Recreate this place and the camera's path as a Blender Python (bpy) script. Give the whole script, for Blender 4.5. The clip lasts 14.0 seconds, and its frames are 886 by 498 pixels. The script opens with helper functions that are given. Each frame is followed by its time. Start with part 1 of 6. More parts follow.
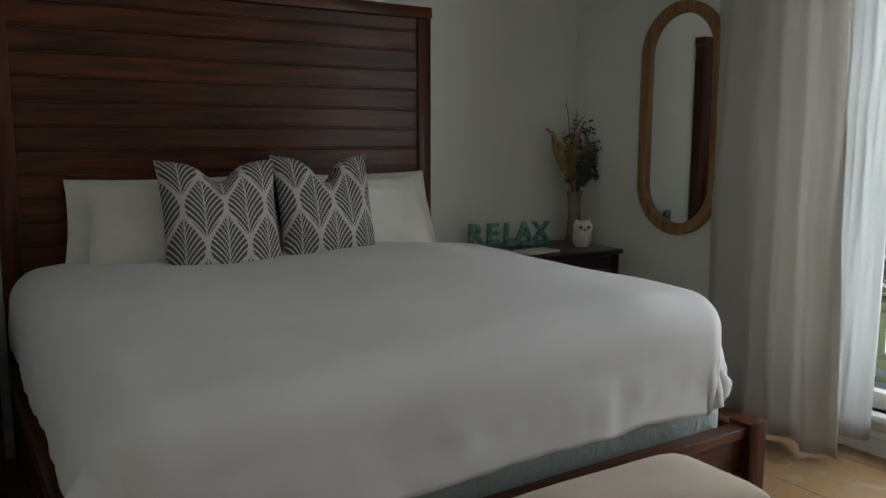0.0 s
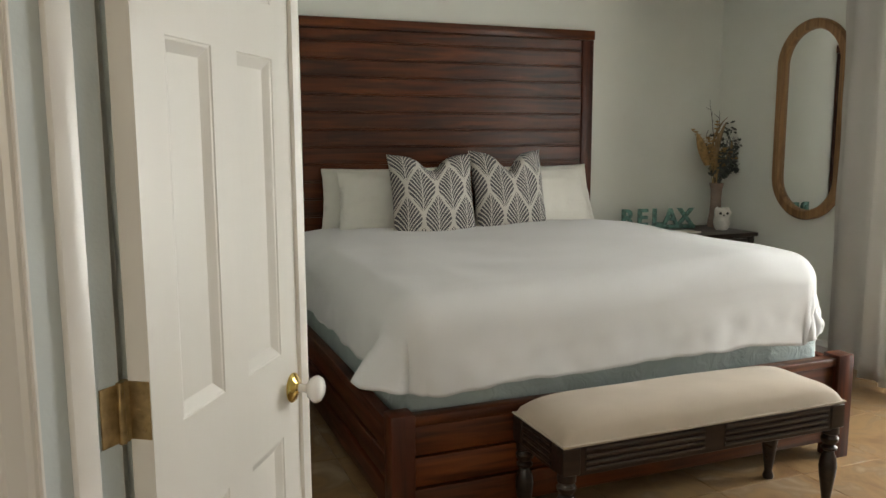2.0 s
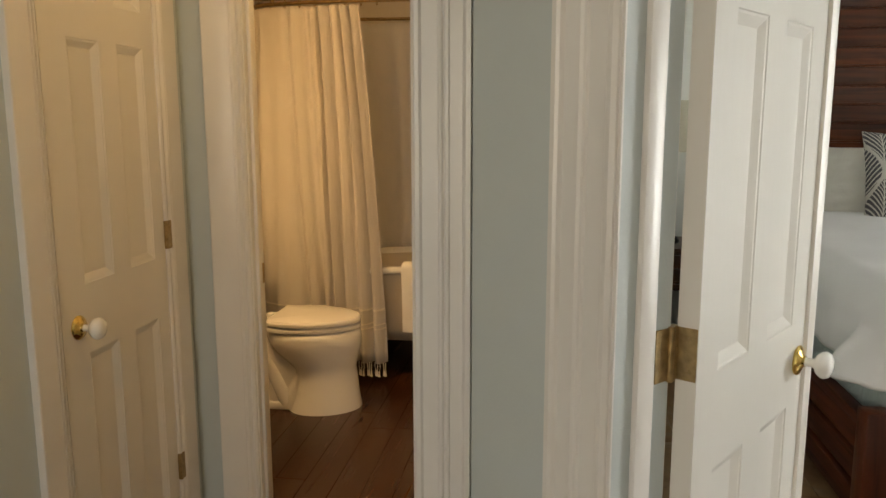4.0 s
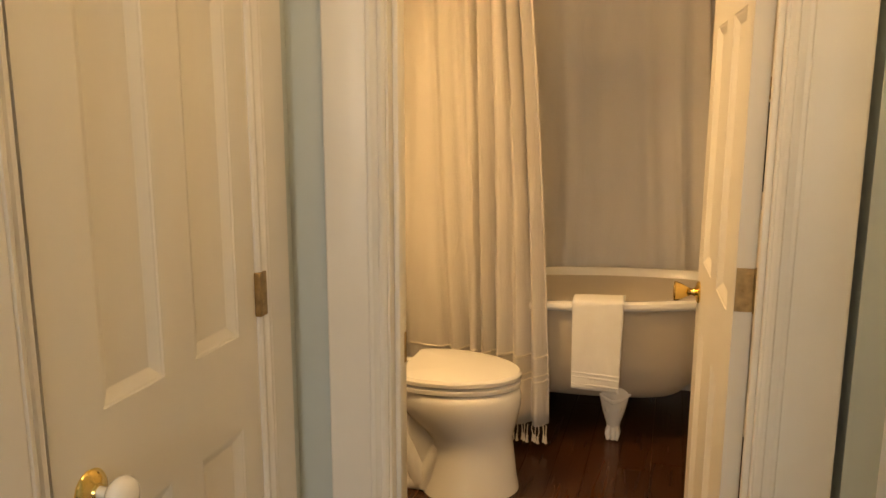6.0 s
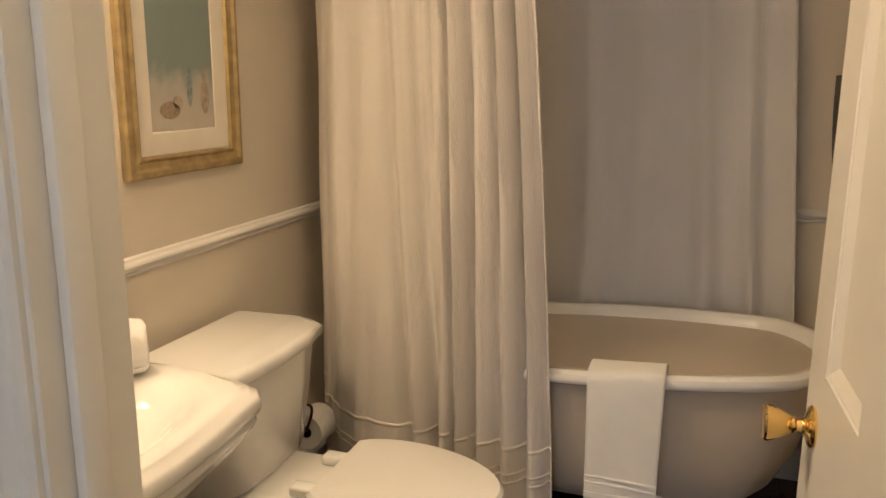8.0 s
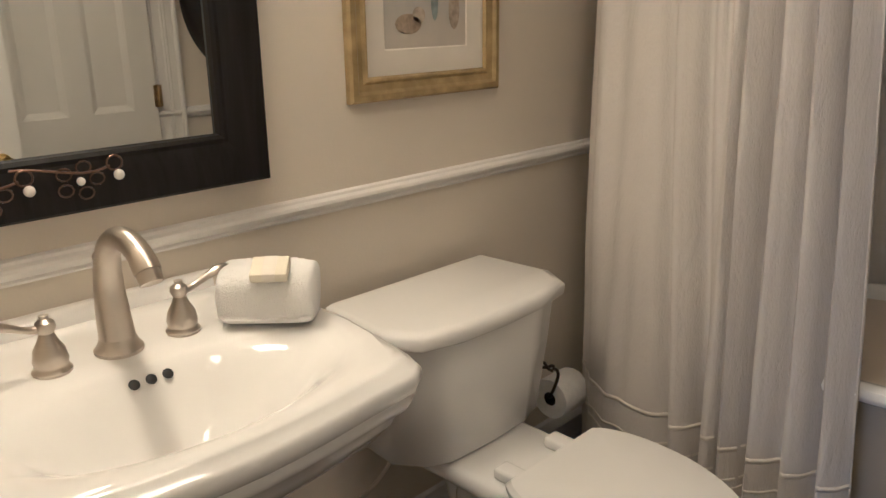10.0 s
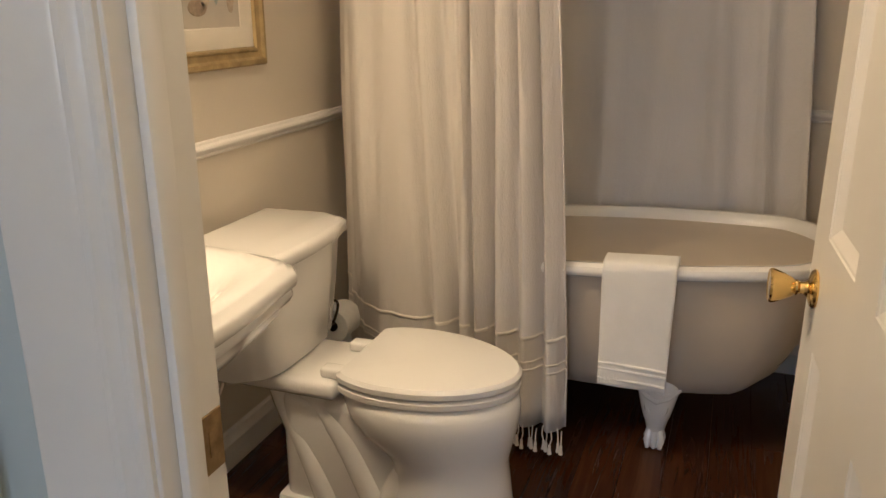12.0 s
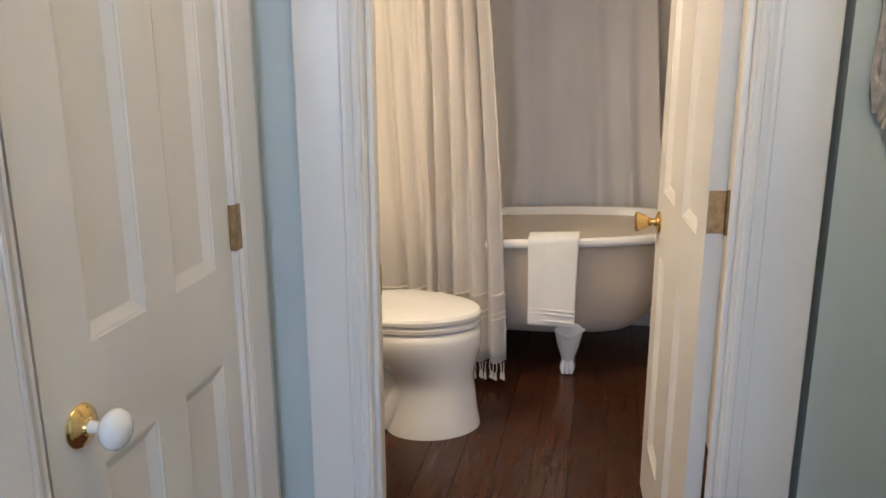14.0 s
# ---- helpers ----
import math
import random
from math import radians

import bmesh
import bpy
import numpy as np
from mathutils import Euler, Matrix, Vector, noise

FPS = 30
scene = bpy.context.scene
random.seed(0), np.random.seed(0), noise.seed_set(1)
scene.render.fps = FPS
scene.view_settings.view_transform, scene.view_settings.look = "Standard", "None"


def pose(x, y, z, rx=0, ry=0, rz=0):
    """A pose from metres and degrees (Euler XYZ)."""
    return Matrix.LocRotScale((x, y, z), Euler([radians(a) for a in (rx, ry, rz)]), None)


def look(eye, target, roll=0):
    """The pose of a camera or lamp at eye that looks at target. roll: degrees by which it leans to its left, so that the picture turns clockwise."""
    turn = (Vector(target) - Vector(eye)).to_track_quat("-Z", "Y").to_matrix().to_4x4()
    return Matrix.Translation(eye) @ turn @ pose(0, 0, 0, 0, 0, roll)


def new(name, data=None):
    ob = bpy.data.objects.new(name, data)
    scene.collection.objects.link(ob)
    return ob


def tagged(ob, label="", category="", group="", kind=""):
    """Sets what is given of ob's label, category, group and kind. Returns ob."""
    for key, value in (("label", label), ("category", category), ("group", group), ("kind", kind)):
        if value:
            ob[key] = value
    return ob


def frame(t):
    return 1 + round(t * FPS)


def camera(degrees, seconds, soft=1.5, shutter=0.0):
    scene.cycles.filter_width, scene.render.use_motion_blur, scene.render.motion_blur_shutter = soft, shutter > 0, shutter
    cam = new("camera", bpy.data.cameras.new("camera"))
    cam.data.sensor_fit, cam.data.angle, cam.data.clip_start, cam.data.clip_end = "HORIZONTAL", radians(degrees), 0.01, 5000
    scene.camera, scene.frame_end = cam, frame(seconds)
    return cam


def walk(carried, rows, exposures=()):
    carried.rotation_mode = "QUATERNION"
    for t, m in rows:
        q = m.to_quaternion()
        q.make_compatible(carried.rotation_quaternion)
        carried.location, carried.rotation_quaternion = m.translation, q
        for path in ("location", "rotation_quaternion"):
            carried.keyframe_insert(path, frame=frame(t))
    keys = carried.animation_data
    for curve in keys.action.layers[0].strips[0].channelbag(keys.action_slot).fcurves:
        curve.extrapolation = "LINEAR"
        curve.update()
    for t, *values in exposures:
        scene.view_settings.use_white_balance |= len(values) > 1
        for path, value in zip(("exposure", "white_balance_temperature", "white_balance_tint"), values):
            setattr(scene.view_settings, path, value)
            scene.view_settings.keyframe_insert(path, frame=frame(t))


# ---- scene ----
cam = camera(58.7, 14.0)
PATH = [
    (0, (-0.176, -0.026, 1.441), (0.893, 1.641, 1.158), 0.1),
    (0.5, (-0.402, -0.303, 1.434), (0.592, 1.409, 1.145), 0.4),
    (1, (-0.539, -0.557, 1.417), (0.375, 1.199, 1.133), 0.1),
    (1.5, (-0.661, -0.759, 1.432), (0.143, 1.051, 1.149), -0.1),
    (2, (-0.77, -0.932, 1.434), (-0.046, 0.911, 1.154), -0.2),
    (2.5, (-0.783, -1.072, 1.425), (-0.286, 0.843, 1.13), -0.2),
    (3, (-0.787, -1.137, 1.403), (-0.606, 0.832, 1.109), -0.2),
    (3.5, (-0.854, -1.142, 1.422), (-0.975, 0.831, 1.119), -0.1),
    (4, (-0.994, -1.002, 1.418), (-1.27, 0.951, 1.087), -0.1),
    (4.2, (-1.041, -0.942, 1.413), (-1.354, 1.005, 1.081), -0.2),
    (6.3, (-1.482, 0.143, 1.434), (-2.054, 2.02, 1.045), 0.5),
    (6.5, (-1.517, 0.265, 1.421), (-2.096, 2.138, 1.024), 0.7),
    (7, (-1.568, 0.556, 1.413), (-2.151, 2.426, 1.011), 0.6),
    (7.2, (-1.557, 0.664, 1.402), (-2.15, 2.531, 0.999), 0.5),
    (9.3, (-1.481, 1.36, 1.398), (-2.491, 2.998, 0.853), 0.2),
    (9.5, (-1.483, 1.391, 1.383), (-2.629, 2.931, 0.824), -0.2),
    (10, (-1.478, 1.457, 1.353), (-2.828, 2.812, 0.77), -0.8),
    (10.5, (-1.487, 1.456, 1.326), (-2.85, 2.793, 0.731), -0.8),
    (11, (-1.486, 1.325, 1.335), (-2.788, 2.712, 0.718), -1.0),
    (11.5, (-1.544, 1.112, 1.33), (-2.505, 2.756, 0.716), -0.7),
    (12, (-1.495, 0.923, 1.335), (-2.146, 2.716, 0.737), -0.1),
    (12.5, (-1.527, 0.654, 1.377), (-2.042, 2.498, 0.799), -0.1),
    (13, (-1.567, 0.386, 1.375), (-1.974, 2.261, 0.813), -0.4),
    (13.5, (-1.568, 0.169, 1.385), (-1.935, 2.053, 0.824), -0.5),
    (14, (-1.512, -0.059, 1.386), (-1.896, 1.84, 0.89), -0.2),
]
EXPOSURES = [(0.0, -0.32, 6600, 10), (0.5, 0.42, 6900, 10), (1.0, 0.62, 7100, 10), (1.5, 0.66, 7400, 10), (2.5, 0.95, 7200, 10), (3.5, 0.89, 7200, 10), (4.2, 1.1, 7200, 10),
             (6.3, 1.5, 7000, 10), (6.8, 1.42, 6400, 10), (7.2, 1.36, 5900, 10), (9.3, 1.10, 4200, 10), (11.0, 0.97, 4350, 10), (11.5, 1.15, 4600, 10), (12.0, 1.36, 4750, 10), (13.0, 1.68, 4580, 10), (14.0, 1.74, 4420, 10)]
walk(cam, [(t, look(e, g, r)) for t, e, g, r in PATH], EXPOSURES)

# ---- light ----
world = bpy.data.worlds.new("world")
scene.world = world
world.use_nodes = True
wn = world.node_tree
sky = wn.nodes.new("ShaderNodeTexSky")
sky.sky_type, sky.sun_disc = "NISHITA", False
sky.sun_elevation, sky.sun_rotation = radians(56), radians(244)
wn.links.new(sky.outputs[0], wn.nodes["Background"].inputs[0])
wn.nodes["Background"].inputs[1].default_value = 0.15


def lamp(name, kind, m, energy, color, **props):
    data = bpy.data.lights.new(name, kind)
    data.energy, data.color = energy, color
    if kind == "AREA":
        data.shape, data.size, data.size_y = "RECTANGLE", props["size"], props["size_y"]
    if "soft" in props:
        data.shadow_soft_size = props["soft"]
    if "angle" in props:
        data.angle = props["angle"]
    ob = new(name, data)
    ob.matrix_world = m
    return ob


lamp("sun", "SUN", look((0, 0, 10), (6.0, 3.0, 0)), 5.0, (1.0, 0.95, 0.88), angle=radians(0.5))
# daylight in the bedroom window
lamp("window_daylight", "AREA", look((3.52, 1.30, 1.35), (0.0, 1.60, 1.1)), 38, (0.90, 0.96, 1.0), size=1.3, size_y=1.9)
# added warm fill from the hall's unseen south end, to brighten casings and walls
lamp("hall_fill", "AREA", look((-1.55, -2.72, 1.5), (-1.45, 1.0, 1.2)), 10.8, (1.0, 0.87, 0.72), size=1.1, size_y=1.3)
# electric light in the bathroom: above the basin mirror and on the ceiling
lamp("vanity_light", "AREA", look((-2.66, 1.92, 2.10), (-2.40, 1.96, 0.0)), 8.8, (1.0, 0.62, 0.27), size=0.12, size_y=0.5)
lamp("bathroom_ceiling_light", "AREA", look((-1.75, 2.20, 2.57), (-1.75, 2.201, 0.0)), 4.4, (1.0, 0.62, 0.27), size=0.3, size_y=0.3)
# unseen warm lamp added to fill the vestibule and its closet door
lamp("vestibule_fill", "POINT", pose(-1.30, 0.62, 2.47), 6.3, (1.0, 0.62, 0.28), soft=0.12)
# weak fill lamp added out of view to lift the angled wall's casings
lamp("landing_fill", "POINT", pose(0.10, -1.30, 2.40), 0.7, (1.0, 0.80, 0.58), soft=0.12)


# ---- materials ----
def mat(name, color, rough=0.5, metal=0.0, var=0.06, scale=6.0, bump=0.0, bscale=80.0, dark=None, stretch=(1, 1, 1), spec=0.5, coat=0.0, sheen=0.0, crease=0.0, cscale=7.0):
    """Base colour with slow variation, fine grain and bump."""
    m = bpy.data.materials.new(name)
    m.use_nodes = True
    nt = m.node_tree
    b = nt.nodes["Principled BSDF"]
    b.inputs["Roughness"].default_value, b.inputs["Metallic"].default_value = rough, metal
    b.inputs["Specular IOR Level"].default_value = spec
    b.inputs["Coat Weight"].default_value = coat
    b.inputs["Sheen Weight"].default_value = sheen
    tc = nt.nodes.new("ShaderNodeTexCoord")
    mp = nt.nodes.new("ShaderNodeMapping")
    mp.inputs["Scale"].default_value = stretch
    nt.links.new(tc.outputs["Object"], mp.inputs[0])
    n1 = nt.nodes.new("ShaderNodeTexNoise")
    n1.inputs["Scale"].default_value, n1.inputs["Detail"].default_value = scale, 6
    nt.links.new(mp.outputs[0], n1.inputs["Vector"])
    ramp = nt.nodes.new("ShaderNodeValToRGB")
    lo = dark or tuple(c * (1 - 2.2 * var) for c in color)
    hi = tuple(min(1, c * (1 + var)) for c in color)
    ramp.color_ramp.elements[0].position, ramp.color_ramp.elements[1].position = 0.32, 0.68
    ramp.color_ramp.elements[0].color, ramp.color_ramp.elements[1].color = (*lo, 1), (*hi, 1)
    nt.links.new(n1.outputs[0], ramp.inputs[0])
    nt.links.new(ramp.outputs[0], b.inputs["Base Color"])
    rr = nt.nodes.new("ShaderNodeMapRange")
    rr.inputs[3].default_value, rr.inputs[4].default_value = max(0.0, rough - 0.06), min(1, rough + 0.08)
    nt.links.new(n1.outputs[0], rr.inputs[0])
    nt.links.new(rr.outputs[0], b.inputs["Roughness"])
    if bump:
        n2 = nt.nodes.new("ShaderNodeTexNoise")
        n2.inputs["Scale"].default_value, n2.inputs["Detail"].default_value = bscale, 4
        nt.links.new(mp.outputs[0], n2.inputs["Vector"])
        bp = nt.nodes.new("ShaderNodeBump")
        bp.inputs["Strength"].default_value, bp.inputs["Distance"].default_value = bump, 0.004
        nt.links.new(n2.outputs[0], bp.inputs["Height"])
        nt.links.new(bp.outputs[0], b.inputs["Normal"])
        if crease:
            n3 = nt.nodes.new("ShaderNodeTexNoise")
            n3.inputs["Scale"].default_value, n3.inputs["Detail"].default_value, n3.inputs["Distortion"].default_value = cscale, 3, 1.4
            nt.links.new(mp.outputs[0], n3.inputs["Vector"])
            b3 = nt.nodes.new("ShaderNodeBump")
            b3.inputs["Strength"].default_value, b3.inputs["Distance"].default_value = crease, 0.02
            nt.links.new(n3.outputs[0], b3.inputs["Height"])
            nt.links.new(b3.outputs[0], bp.inputs["Normal"])
    return m


def wood(name, color, dark, rough=0.3, along="x", scale=3.0, rand=0.0, coat=0.0):
    """Wood with streaks along one axis; rand shifts the tone of each piece."""
    m = bpy.data.materials.new(name)
    m.use_nodes = True
    nt = m.node_tree
    b = nt.nodes["Principled BSDF"]
    b.inputs["Coat Weight"].default_value, b.inputs["Coat Roughness"].default_value, b.inputs["Specular IOR Level"].default_value = coat, 0.2, 0.3
    tc, mp, info = nt.nodes.new("ShaderNodeTexCoord"), nt.nodes.new("ShaderNodeMapping"), nt.nodes.new("ShaderNodeObjectInfo")
    s = [14.0 * scale / 3] * 3
    s["xyz".index(along)] = 0.9 * scale / 3
    mp.inputs["Scale"].default_value = s
    off = nt.nodes.new("ShaderNodeVectorMath")
    off.operation = "MULTIPLY_ADD"
    off.inputs[1].default_value = (7.3, 5.1, 9.7)
    nt.links.new(info.outputs["Random"], off.inputs[0])
    nt.links.new(tc.outputs["Object"], off.inputs[2])
    nt.links.new(off.outputs[0], mp.inputs[0])
    n1 = nt.nodes.new("ShaderNodeTexNoise")
    n1.inputs["Scale"].default_value, n1.inputs["Detail"].default_value, n1.inputs["Distortion"].default_value = 1.6, 8, 1.2
    nt.links.new(mp.outputs[0], n1.inputs["Vector"])
    ramp = nt.nodes.new("ShaderNodeValToRGB")
    ramp.color_ramp.elements[0].position, ramp.color_ramp.elements[1].position = 0.34, 0.7
    ramp.color_ramp.elements[0].color, ramp.color_ramp.elements[1].color = (*dark, 1), (*color, 1)
    nt.links.new(n1.outputs[0], ramp.inputs[0])
    hsv = nt.nodes.new("ShaderNodeHueSaturation")
    mr = nt.nodes.new("ShaderNodeMapRange")
    mr.inputs[3].default_value, mr.inputs[4].default_value = 1 - rand, 1 + rand
    nt.links.new(info.outputs["Random"], mr.inputs[0])
    nt.links.new(mr.outputs[0], hsv.inputs["Value"])
    nt.links.new(ramp.outputs[0], hsv.inputs["Color"])
    nt.links.new(hsv.outputs[0], b.inputs["Base Color"])
    rr = nt.nodes.new("ShaderNodeMapRange")
    rr.inputs[3].default_value, rr.inputs[4].default_value = rough + 0.1, max(0.05, rough - 0.08)
    nt.links.new(n1.outputs[0], rr.inputs[0])
    nt.links.new(rr.outputs[0], b.inputs["Roughness"])
    bp = nt.nodes.new("ShaderNodeBump")
    bp.inputs["Strength"].default_value, bp.inputs["Distance"].default_value = 0.25, 0.002
    nt.links.new(n1.outputs[0], bp.inputs["Height"])
    nt.links.new(bp.outputs[0], b.inputs["Normal"])
    return m


def sheer(m, share, tint):
    """Lets a share of the light through a thin cloth."""
    nt = m.node_tree
    b, out = nt.nodes["Principled BSDF"], nt.nodes["Material Output"]
    tr, mix = nt.nodes.new("ShaderNodeBsdfTranslucent"), nt.nodes.new("ShaderNodeMixShader")
    tr.inputs[0].default_value = (*tint, 1)
    mix.inputs[0].default_value = share
    nt.links.new(b.outputs[0], mix.inputs[1])
    nt.links.new(tr.outputs[0], mix.inputs[2])
    nt.links.new(mix.outputs[0], out.inputs[0])
    return m


def glass_mat(name, tint=(1, 1, 1), rough=0.0):
    m = bpy.data.materials.new(name)
    m.use_nodes = True
    b = m.node_tree.nodes["Principled BSDF"]
    b.inputs["Base Color"].default_value = (*tint, 1)
    b.inputs["Roughness"].default_value, b.inputs["Transmission Weight"].default_value, b.inputs["IOR"].default_value = rough, 1.0, 1.45
    return m


def mirror_mat(name):
    m = bpy.data.materials.new(name)
    m.use_nodes = True
    b = m.node_tree.nodes["Principled BSDF"]
    b.inputs["Base Color"].default_value = (0.86, 0.88, 0.87, 1)
    b.inputs["Metallic"].default_value, b.inputs["Roughness"].default_value = 1.0, 0.015
    return m


def fern_mat(name):
    """Woven cushion cloth: grey ground with off-white fern fronds in pointed arches, by UV."""
    m = bpy.data.materials.new(name)
    m.use_nodes = True
    nt = m.node_tree
    b = nt.nodes["Principled BSDF"]
    b.inputs["Roughness"].default_value = 0.85
    uv = nt.nodes.new("ShaderNodeUVMap")
    sep = nt.nodes.new("ShaderNodeSeparateXYZ")
    nt.links.new(uv.outputs[0], sep.inputs[0])

    def mth(op, a, c=None, d=None):
        n = nt.nodes.new("ShaderNodeMath")
        n.operation = op
        for i, v in enumerate((a, c, d)):
            if v is None:
                continue
            if isinstance(v, (int, float)):
                n.inputs[i].default_value = v
            else:
                nt.links.new(v, n.inputs[i])
        return n.outputs[0]

    def fronds(shift_u, shift_v):
        """Cell coordinates: a from the spine (0 to 1), w up the frond (0 to 1); lines, and how far inside the arch."""
        u = mth("FRACT", mth("ADD", mth("MULTIPLY", sep.outputs[0], 2.9), shift_u))
        a = mth("MULTIPLY", mth("ABSOLUTE", mth("SUBTRACT", u, 0.5)), 2.0)
        w = mth("FRACT", mth("ADD", mth("MULTIPLY", sep.outputs[1], 1.45), shift_v))
        arch = mth("MULTIPLY_ADD", mth("COSINE", mth("MULTIPLY", w, 2 * math.pi)), -0.5, 0.5)
        inside = mth("SUBTRACT", arch, a)
        ribs = mth("FRACT", mth("SUBTRACT", mth("MULTIPLY", w, 13.0), mth("MULTIPLY", mth("POWER", a, 0.6), 4.4)))
        rib = mth("LESS_THAN", ribs, 0.36)
        spine = mth("LESS_THAN", a, 0.03)
        edge = mth("LESS_THAN", mth("ABSOLUTE", inside), 0.11)
        line = mth("MAXIMUM", mth("MAXIMUM", mth("MULTIPLY", rib, mth("GREATER_THAN", a, 0.0)), spine), edge)
        return line, mth("GREATER_THAN", inside, 0.0)

    l1, in1 = fronds(0.05, 0.15)
    l2, in2 = fronds(0.55, 0.65)
    line = mth("ADD", mth("MULTIPLY", l1, in1), mth("MULTIPLY", l2, mth("SUBTRACT", 1.0, in1)))
    mix = nt.nodes.new("ShaderNodeMix")
    mix.data_type = "RGBA"
    mix.inputs[6].default_value, mix.inputs[7].default_value = (0.080, 0.076, 0.084, 1), (0.52, 0.495, 0.45, 1)
    nt.links.new(line, mix.inputs[0])
    nt.links.new(mix.outputs[2], b.inputs["Base Color"])
    n2 = nt.nodes.new("ShaderNodeTexNoise")
    n2.inputs["Scale"].default_value = 300
    bp = nt.nodes.new("ShaderNodeBump")
    bp.inputs["Strength"].default_value, bp.inputs["Distance"].default_value = 0.5, 0.002
    nt.links.new(n2.outputs[0], bp.inputs["Height"])
    nt.links.new(bp.outputs[0], b.inputs["Normal"])
    return m


def marble_mat(name):
    m = bpy.data.materials.new(name)
    m.use_nodes = True
    nt = m.node_tree
    b = nt.nodes["Principled BSDF"]
    b.inputs["Roughness"].default_value = 0.28
    tc, info = nt.nodes.new("ShaderNodeTexCoord"), nt.nodes.new("ShaderNodeObjectInfo")
    off = nt.nodes.new("ShaderNodeVectorMath")
    off.operation = "MULTIPLY_ADD"
    off.inputs[1].default_value = (13.0, 7.0, 0.0)
    nt.links.new(info.outputs["Random"], off.inputs[0])
    nt.links.new(tc.outputs["Object"], off.inputs[2])
    n1 = nt.nodes.new("ShaderNodeTexNoise")
    n1.inputs["Scale"].default_value, n1.inputs["Detail"].default_value, n1.inputs["Distortion"].default_value = 2.6, 9, 2.4
    nt.links.new(off.outputs[0], n1.inputs["Vector"])
    ramp = nt.nodes.new("ShaderNodeValToRGB")
    cr = ramp.color_ramp
    cr.elements[0].position, cr.elements[0].color = 0.3, (0.185, 0.100, 0.046, 1)
    cr.elements[1].position, cr.elements[1].color = 0.72, (0.38, 0.285, 0.190, 1)
    e = cr.elements.new(0.5)
    e.color = (0.30, 0.185, 0.088, 1)
    e = cr.elements.new(0.56)
    e.color = (0.24, 0.155, 0.085, 1)
    nt.links.new(n1.outputs[0], ramp.inputs[0])
    nt.links.new(ramp.outputs[0], b.inputs["Base Color"])
    return m


def art_mat(name):
    """A faded still life: sea-green ground, sandy foreground, soft pale shapes."""
    m = bpy.data.materials.new(name)
    m.use_nodes = True
    nt = m.node_tree
    b = nt.nodes["Principled BSDF"]
    b.inputs["Roughness"].default_value = 0.7
    uv, sep = nt.nodes.new("ShaderNodeUVMap"), nt.nodes.new("ShaderNodeSeparateXYZ")
    nt.links.new(uv.outputs[0], sep.inputs[0])
    ramp = nt.nodes.new("ShaderNodeValToRGB")
    cr = ramp.color_ramp
    cr.elements[0].position, cr.elements[0].color = 0.0, (0.52, 0.48, 0.42, 1)
    cr.elements[1].position, cr.elements[1].color = 0.42, (0.21, 0.26, 0.25, 1)
    e = cr.elements.new(0.3)
    e.color = (0.40, 0.39, 0.36, 1)
    n1 = nt.nodes.new("ShaderNodeTexNoise")
    n1.inputs["Scale"].default_value, n1.inputs["Detail"].default_value = 5, 5
    nt.links.new(uv.outputs[0], n1.inputs["Vector"])
    add = nt.nodes.new("ShaderNodeMath")
    add.operation = "MULTIPLY_ADD"
    add.inputs[1].default_value = 0.3
    nt.links.new(n1.outputs[0], add.inputs[0])
    nt.links.new(sep.outputs[1], add.inputs[2])
    sub = nt.nodes.new("ShaderNodeMath")
    sub.operation = "SUBTRACT"
    sub.inputs[1].default_value = 0.15
    nt.links.new(add.outputs[0], sub.inputs[0])
    nt.links.new(sub.outputs[0], ramp.inputs[0])
    nt.links.new(ramp.outputs[0], b.inputs["Base Color"])
    return m


